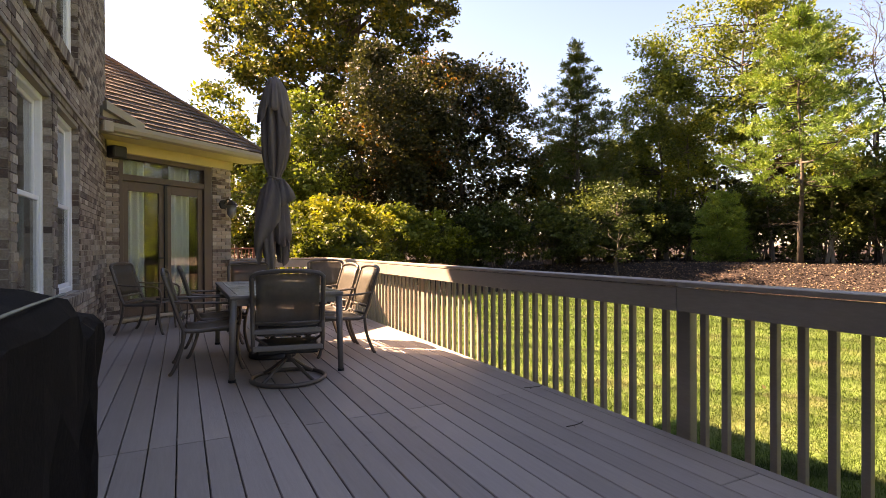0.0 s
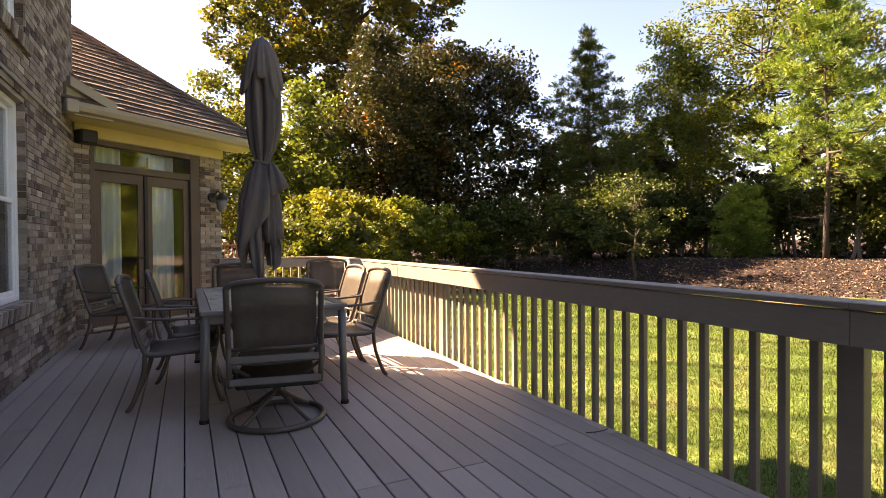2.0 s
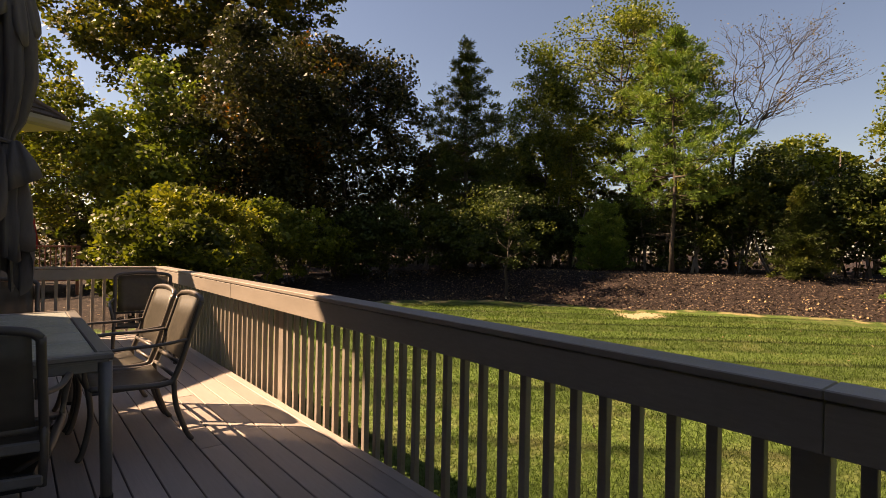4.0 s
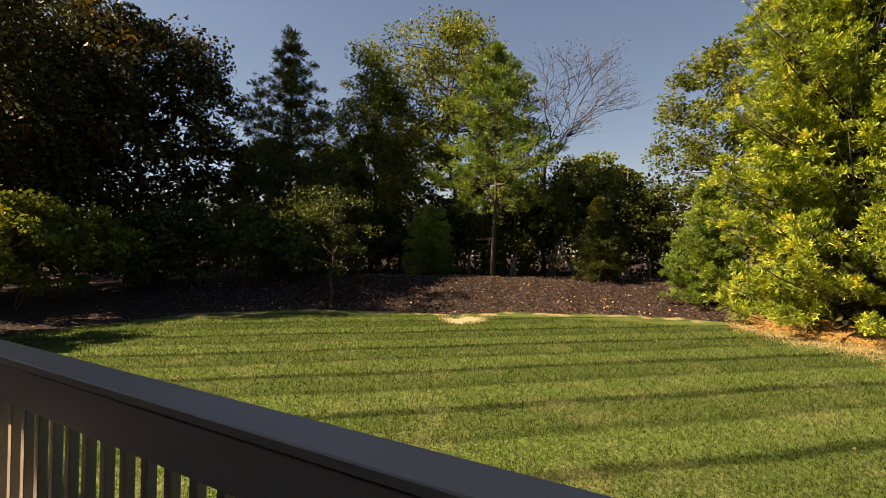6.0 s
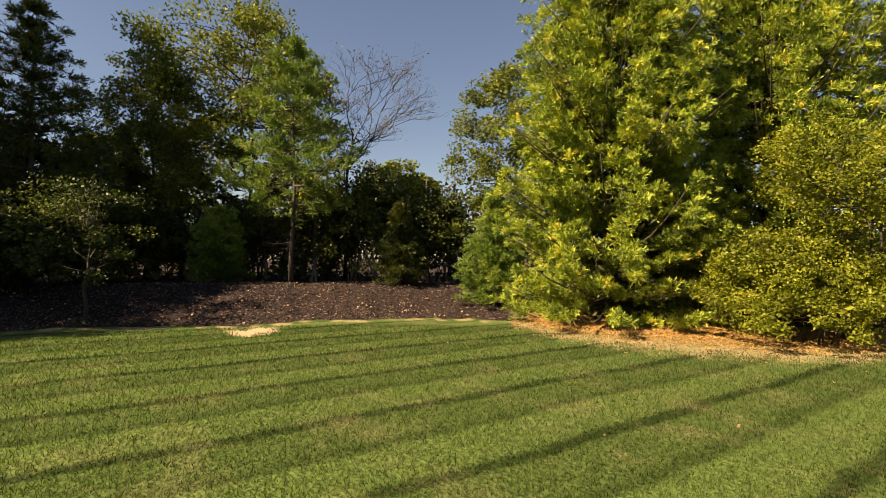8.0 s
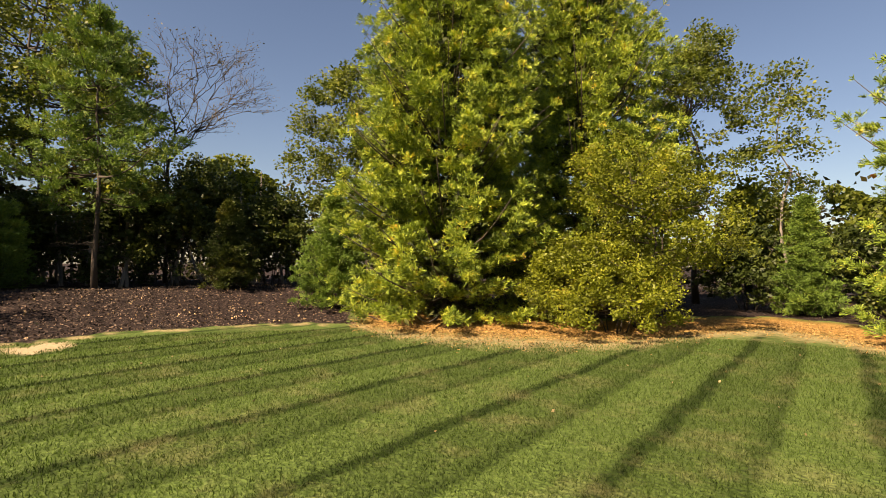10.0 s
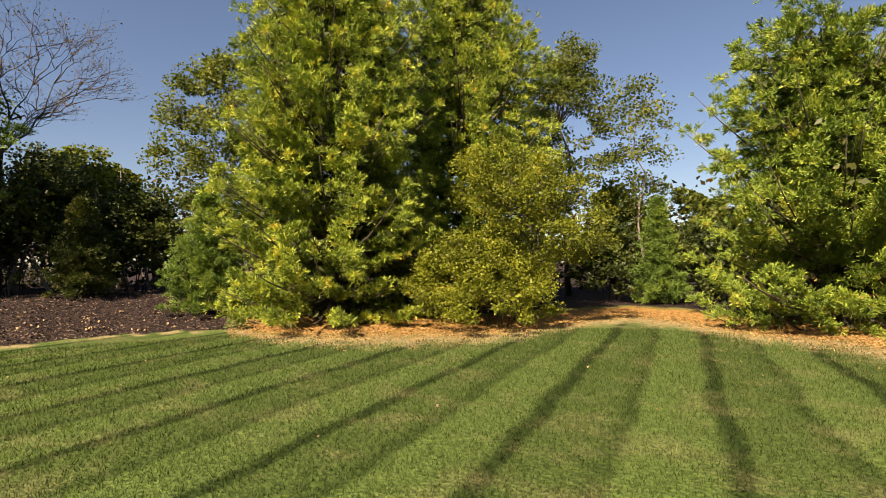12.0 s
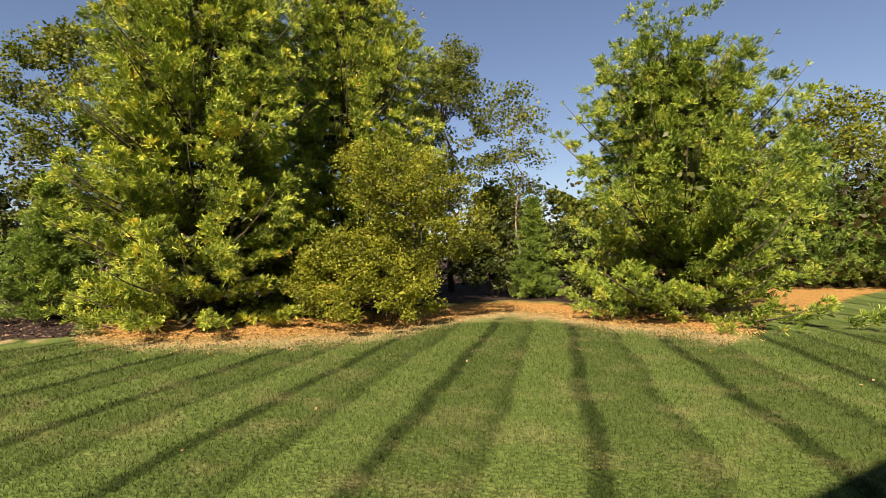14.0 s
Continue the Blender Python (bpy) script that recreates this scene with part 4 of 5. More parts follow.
def build_umbrella():
    """A closed market umbrella: folds gathered by a tie, the hem hanging open below it."""
    u = thing("patio_umbrella", "closed dark grey canvas patio umbrella tied at the middle", "umbrella", pose(2.5, 7.58, 0, 1.0, 0.6, 0))
    part("pole", Shape().tube([(0, 0, 0.03), (0, 0, 2.92)], 0.021, 10), FRAME, u, smooth=True)
    part("finial", Shape().tube([(0, 0, 2.92), (0, 0, 2.96), (0, 0, 3.0)], [0.03, 0.034, 0.012], 10), FRAME, u, smooth=True)
    part("base", Shape().tube([(0, 0, 0.0), (0, 0, 0.04), (0, 0, 0.07), (0, 0, 0.2)], [0.24, 0.24, 0.06, 0.03], 20), BLACK, u, "round cast base", smooth=True)
    prof = [(2.97, 0.045), (2.9, 0.085), (2.7, 0.125), (2.5, 0.145), (2.3, 0.15), (2.15, 0.13), (2.02, 0.105), (1.94, 0.068), (1.9, 0.062), (1.86, 0.075), (1.75, 0.12), (1.6, 0.145), (1.45, 0.158), (1.3, 0.165), (1.15, 0.16), (1.0, 0.15)]
    sh, n = Shape(), 96
    for i, (z, r) in enumerate(prof):
        low = max(0.0, (1.86 - z) / 0.86)
        for j in range(n):
            a = 2 * math.pi * j / n
            fold = abs(math.cos(4 * a + 0.7 * math.sin(2 * a) + z * 0.9)) ** 0.7
            d = r * (0.42 + 0.62 * fold + 0.12 * math.sin(13 * a + z * 4) * (0.5 + low) + 0.2 * low * math.sin(2 * a + 0.6) + 0.05 * math.sin(29 * a - z * 11))
            hem = low * (0.3 * max(0, math.sin(a * 2 + 2.4)) + 0.2 * (1 - fold) + 0.12 * math.sin(5 * a + 1))
            sh.v.append((d * math.cos(a) + 0.02 * math.sin(z * 3.4), d * math.sin(a), z + hem * 0.9))
    rows = len(prof)
    sh.f = [(i * n + j, (i + 1) * n + j, (i + 1) * n + (j + 1) % n, i * n + (j + 1) % n) for i in range(rows - 1) for j in range(n)]
    can = part("canopy", sh, CANVAS, u, "faded dark grey canvas in folds", smooth=True)
    fl, zs = Shape(), (2.96, 2.85, 2.7, 2.6, 2.52)
    for i, z in enumerate(zs):
        for j in range(n):
            a = 2 * math.pi * j / n
            fold = abs(math.cos(4 * a + 0.9)) ** 0.7
            d = (0.05, 0.105, 0.14, 0.158, 0.165)[i] * (0.62 + 0.46 * fold + 0.06 * math.sin(17 * a + z * 6))
            fl.v.append((d * math.cos(a), d * math.sin(a), z + (i / 4) * (0.14 * (1 - fold) + 0.08 * math.sin(3 * a + 1))))
    fl.f = [(i * n + j, (i + 1) * n + j, (i + 1) * n + (j + 1) % n, i * n + (j + 1) % n) for i in range(len(zs) - 1) for j in range(n)]
    vent = part("vent_flap", fl, CANVAS, can, "short upper tier of canvas", smooth=True)
    vent.modifiers.new("thickness", "SOLIDIFY").thickness = 0.005
    sol = can.modifiers.new("thickness", "SOLIDIFY")
    sol.thickness = 0.006
    band = [(0.075 * math.cos(a), 0.075 * math.sin(a), 1.9 + 0.01 * math.sin(a * 2)) for a in np.linspace(0, 2 * math.pi, 24, endpoint=False)]
    part("tie", Shape().tube(band, 0.014, 6, True), CANVAS, can)
    flap = Shape().sheet([[(u * w - 0.035 - 0.05 * h, -0.075 - 0.1 * min(1, h * 3) - 0.02 * math.cos(u * 5 + h * 4), 1.9 - 0.62 * h * (1 - 0.28 * u)) for u in np.linspace(-1, 1, 9)] for h, w in ((0, 0.03), (0.12, 0.055), (0.3, 0.08), (0.5, 0.1), (0.75, 0.118), (1, 0.125))], 0.004, (0, 1, 0))
    part("loose_panel", flap, CANVAS, can, "loose slanted canvas panel below the tie", smooth=True)
    flap = Shape().sheet([[(u * w + 0.07 + 0.05 * h, -0.07 - 0.09 * min(1, h * 2) + 0.015 * math.cos(u * 6 + h), 1.9 - 0.26 * h * (1 - 0.2 * u)) for u in np.linspace(-1, 1, 9)] for h, w in ((0, 0.025), (0.3, 0.05), (0.65, 0.075), (1, 0.085))], 0.004, (0, 1, 0))
    part("loose_panel", flap, CANVAS, can, smooth=True)
    for k in range(5):
        a = k * 1.35 + 0.4
        part("rib", Shape().tube([(0.03 * math.cos(a), 0.03 * math.sin(a), 1.9), (0.085 * math.cos(a), 0.085 * math.sin(a), 1.0)], 0.007, 6), FRAME, u)
    return u


build_umbrella()


def build_grill():
    """A gas grill under a loose fitted cover, its long side to the wall: a tall hood, and a lower shelf at each end."""
    g = thing("covered_grill", "barbecue grill under a loose black fabric cover", "grill")
    x0, x1 = 0.7, 1.35
    # along the wall: place, height at the back, height at the front
    secs = [(2.35, 0.80, 0.78), (2.37, 0.90, 0.88), (2.58, 0.92, 0.90), (2.66, 1.08, 0.98), (2.74, 1.16, 1.02), (2.95, 1.18, 1.03), (3.2, 1.17, 1.02), (3.45, 1.18, 1.03), (3.66, 1.16, 1.01),
            (3.74, 1.06, 0.93), (3.82, 0.95, 0.905), (3.9, 0.955, 0.925), (4.0, 0.95, 0.92), (4.1, 0.955, 0.93), (4.19, 0.94, 0.915), (4.23, 0.88, 0.86)]
    prof = [(0, 0.0), (0, 0.25), (0, 0.55), (0, 0.85), (0, 0.97), (0.05, 1.0), (0.25, 1.0), (0.45, 1.0), (0.65, 1.0), (0.85, 1.0), (0.95, 0.99), (1, 0.95), (1, 0.85), (1, 0.7), (1, 0.55), (1, 0.4), (1, 0.25), (1, 0.12), (1, 0.0)]
    sh, n, rng = Shape(), len(prof), random.Random(12)
    for i, (y, back, front) in enumerate(secs):
        for p, q in prof:
            z = max(0.012, q * (back + (front - back) * p))
            low = 1 - min(1.0, z / 0.9)
            fold = 0.022 * math.sin(y * 17 + z * 5) + 0.014 * math.sin(y * 41 - z * 9) + rng.uniform(-0.006, 0.006)
            x = x0 + (x1 - x0) * p + (fold * (0.25 + low) - 0.05 * low if p == 1 else 0.0)
            end = 0.012 * math.sin(z * 19 + p * 7) - 0.09 * low * (i >= len(secs) - 2)
            sh.v.append((x, y + end, z + (0.008 * math.sin(y * 23 + p * 11) if 0 < p < 1 else 0.0)))
    r = len(secs)
    sh.f = [(i * n + j, i * n + j + 1, (i + 1) * n + j + 1, (i + 1) * n + j) for i in range(r - 1) for j in range(n - 1)]
    sh.f += [tuple(range(n)), tuple(reversed(range((r - 1) * n, r * n)))]
    part("cover", sh, COVER, g, "loose black fabric cover with sharp folds")
    # thin pale tube laid along the front hood edge
    part("seam_piping", Shape().tube(arc([(x1 - 0.03, 2.75, 1.035), (x1 - 0.03, 3.2, 1.037), (x1 - 0.03, 3.6, 1.033)], 4), 0.004, 5), TILE, g, "thin pale streak along the hood edge")
    for x in (0.8, 1.16):
        for y in (2.5, 4.05):
            part("castor", Shape().tube([(x - 0.015, y, 0.03), (x + 0.015, y, 0.03)], 0.03, 12), BLACK, g)


build_grill()


def build_deck_leaf():
    leaf = Shape().sheet([[(0.85 + 0.05 * u * (1 - abs(v)), 6.73 + 0.06 * v, 0.006 + 0.02 * abs(u) + 0.01 * v * v) for u in (-1, -0.4, 0, 0.4, 1)] for v in (-0.95, -0.4, 0.1, 0.6, 0.95)], 0.002)
    tagged(part("dry_leaf", leaf, BARK), "curled dry brown leaf on the deck", "leaf")


build_deck_leaf()


def build_twigs():
    for x, y, turn in ((3.92, 4.385, 8), (4.22, 5.25, -6)):
        twig = thing("twig", "thin dry brown twig lying on the deck", "twig", pose(x, y, 0.004, 0, 0, turn), "twigs on the deck")
        part("stem", Shape().tube(arc([(-0.08, 0.012, 0.0), (-0.02, -0.006, 0.004), (0.05, 0.004, 0.002), (0.09, 0.02, 0.0)], 4), 0.0032, 5), BARK, twig)
        part("side_shoot", Shape().tube([(-0.02, -0.004, 0.003), (-0.045, -0.03, 0.0)], 0.0022, 5), BARK, twig)


build_twigs()


# ---- planting ----
def cards(centres, normals_seed, length, width):
    """Leaf-shaped quads at the centres, turned at random."""
    rng = np.random.default_rng(normals_seed)
    n = len(centres)
    d = rng.normal(size=(n, 3))
    d[:, 2] = d[:, 2] * 0.6 - 0.25
    d /= np.linalg.norm(d, axis=1)[:, None]
    s = np.cross(d, rng.normal(size=(n, 3)))
    s /= np.linalg.norm(s, axis=1)[:, None] + 1e-9
    k = rng.uniform(0.65, 1.3, (n, 1))
    L, W = d * length * k, s * width * k * 0.5
    bend = np.cross(d, s) * (width * 0.25)
    v = np.stack([centres - L * 0.5, centres + W + bend - L * 0.05, centres + L * 0.5, centres - W + bend - L * 0.05], 1).reshape(-1, 3)
    return v, np.arange(4 * n).reshape(-1, 4)


def tufts(centres, dirs, seed, length, width, per):
    """Bursts of needles: small bundles that spread from a point, fanned out round each direction."""
    rng = np.random.default_rng(seed)
    n = len(centres)
    c, d0 = np.repeat(centres, per, 0), np.repeat(dirs, per, 0)
    d = d0 * 0.9 + rng.normal(size=(n * per, 3)) * 0.55
    d[:, 2] += 0.12
    d /= np.linalg.norm(d, axis=1)[:, None]
    s = np.cross(d, rng.normal(size=(n * per, 3)))
    s /= np.linalg.norm(s, axis=1)[:, None] + 1e-9
    L = d * (length * rng.uniform(0.6, 1.25, (n * per, 1)))
    W = s * width * 0.5
    b = c - L * 0.15
    v = np.stack([b, c + L - W, c + L + W], 1).reshape(-1, 3)
    return v, np.arange(3 * n * per).reshape(-1, 3)


def wander(rng, a, b, n=5, amount=0.12):
    a, b = np.array(a, float), np.array(b, float)
    length = np.linalg.norm(b - a)
    pts = [a + (b - a) * t + (rng.normal(size=3) * amount * length * math.sin(math.pi * t) * 0.5) for t in np.linspace(0, 1, n)]
    return [tuple(p) for p in pts]


def leafy_tree(name, label, x, y, height, radius, low, leaf, seed, clumps=110, per=130, size=0.14, bark=None, trunk_r=0.16, squash=1.0, gap=0.0, stems=1, category="tree", clump_r=0.16, group="", lean=(0, 0), outline=0.35, skirt=0.0, core=0):
    """A broad-leaved tree or shrub: trunk, limbs reaching into the crown, and clumps of leaves with gaps between them."""
    rng = np.random.default_rng(seed)
    bark = bark or BARK
    z0 = gz(x, y) - 0.06
    tree = thing(name, label, category, pose(x, y, z0), group)
    mid = (height + low) / 2
    half = (height - low) / 2
    lump = rng.uniform(-1, 1, (5, 3)) * 3
    cs = []
    while len(cs) < clumps:
        p = rng.uniform(-1, 1, 3)
        r = np.linalg.norm(p)
        edge = 0.82 + outline * sum(math.sin(np.dot(p, l) + i) for i, l in enumerate(lump)) / 3
        if r > edge or r < 0.25 or (rng.random() > 0.35 + 0.65 * r):
            continue
        if p[2] < -0.3 and rng.random() < 0.25:
            continue
        taper = 1 - 0.25 * max(0, p[2]) + skirt * max(0, -p[2])
        cs.append((p[0] * radius * taper + lean[0] * (p[2] + 1), p[1] * radius * squash * taper + lean[1] * (p[2] + 1), mid + p[2] * half))
    cs = np.array(cs)
    tr = Shape()
    tops = []
    for k in range(stems):
        a = 2 * math.pi * k / stems + seed
        foot = (0.12 * stems * 0.5 * math.cos(a), 0.12 * stems * 0.5 * math.sin(a), 0) if stems > 1 else (0, 0, 0)
        head = (foot[0] * 4 + rng.normal() * 0.05 * radius + lean[0], foot[1] * 4 + rng.normal() * 0.05 * radius + lean[1], low + (height - low) * 0.72)
        path = wander(rng, foot, head, 8, 0.05)
        r0 = trunk_r / (stems ** 0.5)
        tr.tube(path, [r0 * (1.25 if i == 0 else 1) * (1 - 0.85 * i / 7) for i in range(8)], 8)
        tops.append(path)
    part("trunk", tr, bark, tree, smooth=True)
    lb = Shape()
    order = rng.permutation(len(cs))[: max(8, min(40, len(cs) // 3))]
    for i in order:
        path = tops[int(rng.integers(stems))]
        c = cs[i]
        fork = path[int(np.clip(np.searchsorted([p[2] for p in path], c[2] - 0.45 * math.hypot(c[0], c[1])) , 2, 6))]
        r0 = trunk_r * 0.32 * (1 - 0.4 * fork[2] / height)
        w = wander(rng, fork, c, 5, 0.14)
        lb.tube(w, [r0, r0 * 0.75, r0 * 0.55, r0 * 0.35, r0 * 0.15], 5)
    tagged(part("branch", lb, bark, tree, smooth=True), kind="stuff")
    rad = clump_r * (radius + half) * 0.5 * rng.uniform(0.7, 1.4, len(cs))
    ball = rng.normal(size=(len(cs) * per, 3))
    ball *= (rng.random(len(ball)) ** 0.4 / np.linalg.norm(ball, axis=1))[:, None]
    pts = np.repeat(cs, per, 0) + ball * np.repeat(rad, per)[:, None] * np.array([1.25, 1.25, 0.8])
    keep = (pts[:, 2] > 0.08) & (rng.random(len(pts)) > gap)
    v, f = cards(pts[keep], seed + 1, size, size * 0.62)
    part("crown", mesh_np("crown", v, f, leaf), leaf, tree)
    if core:
        inner = cs[rng.integers(len(cs), size=core)]
        inner = np.array([0, 0, mid]) + (inner - np.array([0, 0, mid])) * rng.uniform(0.35, 0.92, (core, 1)) + rng.normal(size=(core, 3)) * radius * 0.06
        v, f = cards(inner[inner[:, 2] > 0.1], seed + 7, size * 2.4, size * 1.7)
        part("inner_leaves", mesh_np("inner_leaves", v, f, leaf), leaf, tree)
    return tree


def conifer(name, label, x, y, height, radius, low, leaf, seed, branches=170, step=0.16, tuft=0.2, per=9, shape=0.8, rise=0.35, trunk_r=0.16, category="tree", droop=0.1, sag=0.0, clump=13, group="", ragged=0.25, width=0.022, whorl=0.0, inner=0, dead=0):
    """A pine or spruce: whorled branches on a straight trunk, with bursts of needles along each branch and its side twigs."""
    rng = np.random.default_rng(seed)
    z0 = gz(x, y) - 0.06
    tree = thing(name, label, category, pose(x, y, z0), group)
    path = wander(rng, (0, 0, 0), (rng.normal() * 0.1, rng.normal() * 0.1, height * 0.98), 9, 0.015)
    part("trunk", Shape().tube(path, [trunk_r * (1.2 if i == 0 else 1) * (1 - 0.93 * i / 8) for i in range(9)], 9), BARK, tree, smooth=True)
    lb, cen, dr, deep = Shape(), [], [], []
    for i in range(branches):
        t = (i + rng.random()) / branches
        z = low + (height - low) * (t ** 0.85)
        if whorl:
            z = low + (math.floor((z - low) / whorl) + 0.25 * rng.random()) * whorl
        q = max(0.0, (z - low) / (height - low))
        reach = radius * max(0.06, (1 - q) ** shape) * rng.uniform(1 - ragged, 1 + ragged * 0.6)
        az = i * 2.39996 + rng.normal() * 0.3
        up = math.tan(rise * (0.2 + 1.5 * q) + rng.normal() * 0.08) - sag * max(0, 1 - 5 * q)
        d = np.array([math.cos(az), math.sin(az), 0])
        base = np.array([0, 0, z])
        pts = []
        for s in np.linspace(0, 1, 6):
            pts.append(base + d * reach * s + np.array([0, 0, reach * (up * s - droop * math.sin(math.pi * s) + 0.12 * s * s)]))
        r0 = 0.012 + 0.012 * reach
        lb.tube([tuple(p) for p in pts], [r0, r0 * 0.8, r0 * 0.6, r0 * 0.45, r0 * 0.3, r0 * 0.12], 5)
        side = np.array([-d[1], d[0], 0])
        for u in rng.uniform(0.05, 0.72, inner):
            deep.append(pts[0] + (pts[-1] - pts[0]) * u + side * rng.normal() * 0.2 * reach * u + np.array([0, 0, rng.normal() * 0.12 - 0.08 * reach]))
        s = 0.42 if reach > 1.2 else 0.08
        while s < 1.02:
            k = min(4, int(s * 5))
            p = pts[k] + (pts[k + 1] - pts[k]) * min(1.2, s * 5 - k)
            wide = min(0.9, 0.2 + 0.3 * reach * s)
            m = 1 + int(wide / (step * 1.4))
            for o in np.linspace(-wide, wide, m) if m > 1 else (0.0,):
                c0 = p + side * (o + rng.normal() * 0.08) - d * abs(o) * 0.35 + np.array([0, 0, rng.normal() * 0.06])
                size = step * rng.uniform(0.38, 0.6)
                q3 = rng.normal(size=(clump, 3)) * np.array([0.6, 0.6, 0.3]) * size
                cen.extend(c0 + q3)
                dr.extend(d * 0.7 + side * (o / (wide + 0.01)) * 0.4 + q3 / size * 0.5 + np.array([0, 0, 0.35]))
            s += step / max(reach, 0.4)
        cen.append(pts[-1])
        dr.append(d + np.array([0, 0, 0.4]))
    for k in range(dead):
        a, z, far = rng.uniform(0, 2 * math.pi), low * rng.uniform(0.45, 1.05), rng.uniform(0.7, 1.9)
        tip = (far * math.cos(a), far * math.sin(a), z + rng.uniform(-0.25, 0.35))
        lb.tube(wander(rng, (0, 0, z), tip, 5, 0.12), [0.022, 0.018, 0.013, 0.009, 0.004], 5)
        for u in (0.5, 0.75):
            m0 = (tip[0] * u, tip[1] * u, z + (tip[2] - z) * u)
            lb.tube(wander(rng, m0, (m0[0] + rng.normal() * 0.3, m0[1] + rng.normal() * 0.3, m0[2] + rng.uniform(-0.3, 0.3)), 4, 0.15), [0.009, 0.007, 0.005, 0.002], 4)
    tagged(part("branch", lb, BARK, tree, smooth=True), kind="stuff")
    cen, dr = np.array(cen), np.array(dr)
    keep = cen[:, 2] > 0.1
    v, f = tufts(cen[keep], dr[keep], seed + 5, tuft, width, per)
    part("crown", mesh_np("crown", v, f, leaf), leaf, tree)
    # dark cards added inside the crown to block light and darken its gaps
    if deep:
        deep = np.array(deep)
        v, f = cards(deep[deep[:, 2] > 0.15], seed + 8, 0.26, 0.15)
        part("inner_needles", mesh_np("inner_needles", v, f, SHADE_NEEDLES), SHADE_NEEDLES, tree, "dark inner needles close to the trunk, coloured for crown shade")
    return tree


def bare_tree(x, y, height, radius, seed):
    """A tree that has lost most of its leaves: forking twigs to the outline."""
    rng = np.random.default_rng(seed)
    tree = thing("bare_tree", "nearly leafless tree with fine grey forking twigs", "tree", pose(x, y, gz(x, y) - 0.06))
    tw, lim, tips = Shape(), Shape(), []
    lim.tube(wander(rng, (0, 0, 0), (0, 0, height * 0.5), 6, 0.04), [0.13, 0.12, 0.11, 0.1, 0.09, 0.08], 8)

    def grow(p, d, length, r, depth):
        q = p + d * length
        (lim if depth < 2 else tw).tube(wander(rng, p, q, 4, 0.12), [r, r * 0.85, r * 0.7, r * 0.55], 4)
        if depth >= 5:
            tips.append(q)
            return
        for _ in range(3 if depth < 4 else 2):
            e = d + rng.normal(size=3) * 0.48
            e[2] = abs(e[2]) * 0.8 + 0.1
            grow(q, e / np.linalg.norm(e), length * rng.uniform(0.62, 0.85), r * 0.64, depth + 1)
    for k in range(4):
        a = k * 1.6 + rng.random()
        d = np.array([math.cos(a) * 0.7, math.sin(a) * 0.7, 1.0])
        grow(np.array([0, 0, height * (0.36 + 0.04 * k)]), d / np.linalg.norm(d), height * 0.17, 0.07, 0)
    part("trunk", lim, BARK, tree, smooth=True)
    tagged(part("branch", tw, BARK, tree), kind="stuff")
    t = np.repeat(np.array(tips), 2, 0)
    v, f = cards(t + rng.normal(size=t.shape) * 0.18, seed, 0.1, 0.06)
    part("crown", mesh_np("crown", v, f, RUST), RUST, tree, "sparse leaves left on the twig ends")


def at(az, d, hub=(4.4, 3.65)):
    return hub[0] + d * math.cos(radians(az)), hub[1] + d * math.sin(radians(az))


# the pair of tall pines by the lawn, and what stands round them
conifer("white_pine", "tall broad white pine with yellowing needle tufts", *at(-6.5, 18.9), 14.4, 4.15, 0.12, PINE, 21, branches=290, step=0.46, tuft=0.17, per=15, clump=16, shape=0.42, sag=0.3, rise=0.3, trunk_r=0.2, ragged=0.3, width=0.026, whorl=0.6, inner=50)
conifer("white_pine", "tall white pine with long yellow-green boughs", *at(-21, 23.2), 14.8, 4.9, 0.5, PINE, 22, branches=240, step=0.46, tuft=0.18, per=14, clump=15, shape=0.45, rise=0.42, trunk_r=0.2, ragged=0.4, width=0.029, whorl=0.65, inner=50)
leafy_tree("shrub", "low mound of small bright yellow-green leaves", *at(-24.5, 16.9), 3.2, 2.75, 0.1, OLIVE, 23, clumps=230, per=150, size=0.085, trunk_r=0.05, stems=5, clump_r=0.13, skirt=0.35, core=900, category="shrub")
leafy_tree("crab_apple", "airy crab apple with small olive leaves", *at(-27.0, 18.3), 6.7, 2.9, 1.6, OLIVE, 123, clumps=190, per=110, size=0.085, trunk_r=0.1, stems=4, clump_r=0.12, skirt=0.2, core=900)
conifer("young_spruce", "young blue-green spruce, narrow cone to the ground", *at(-41.1, 25.5), 4.7, 1.35, 0.1, PINE_BLUE, 24, branches=130, step=0.3, tuft=0.15, per=10, shape=0.9, rise=0.3, trunk_r=0.06, width=0.026)
conifer("broad_fir", "broad pine with upswept boughs and yellow tips", *at(-56, 19.7), 8.3, 4.4, 0.15, FIR, 25, branches=205, step=0.46, tuft=0.17, per=15, clump=15, shape=0.5, rise=0.55, sag=0.15, trunk_r=0.18, ragged=0.5, width=0.027, whorl=0.5, inner=40)
conifer("young_pine", "young bright green pine at the edge of the mulch", *at(6.0, 21.5), 4.6, 1.7, 0.1, PINE_BLUE, 26, branches=120, step=0.3, tuft=0.15, per=10, shape=0.8, rise=0.45, trunk_r=0.06, width=0.026)
# darker spruce needles put this pine's shade into its colour
conifer("young_pine", "young pine on the mulch berm, needles coloured dark for shade", *at(16.5, 24.5), 3.8, 1.2, 0.1, SPRUCE, 27, branches=90, step=0.3, tuft=0.15, per=10, shape=0.8, rise=0.5, trunk_r=0.05, width=0.026)
conifer("young_pine", "bushy young pine on the mulch berm", *at(35.3, 26.0), 3.2, 1.4, 0.1, PINE_BLUE, 28, branches=100, step=0.3, tuft=0.15, per=10, shape=0.55, rise=0.6, trunk_r=0.05, width=0.026)
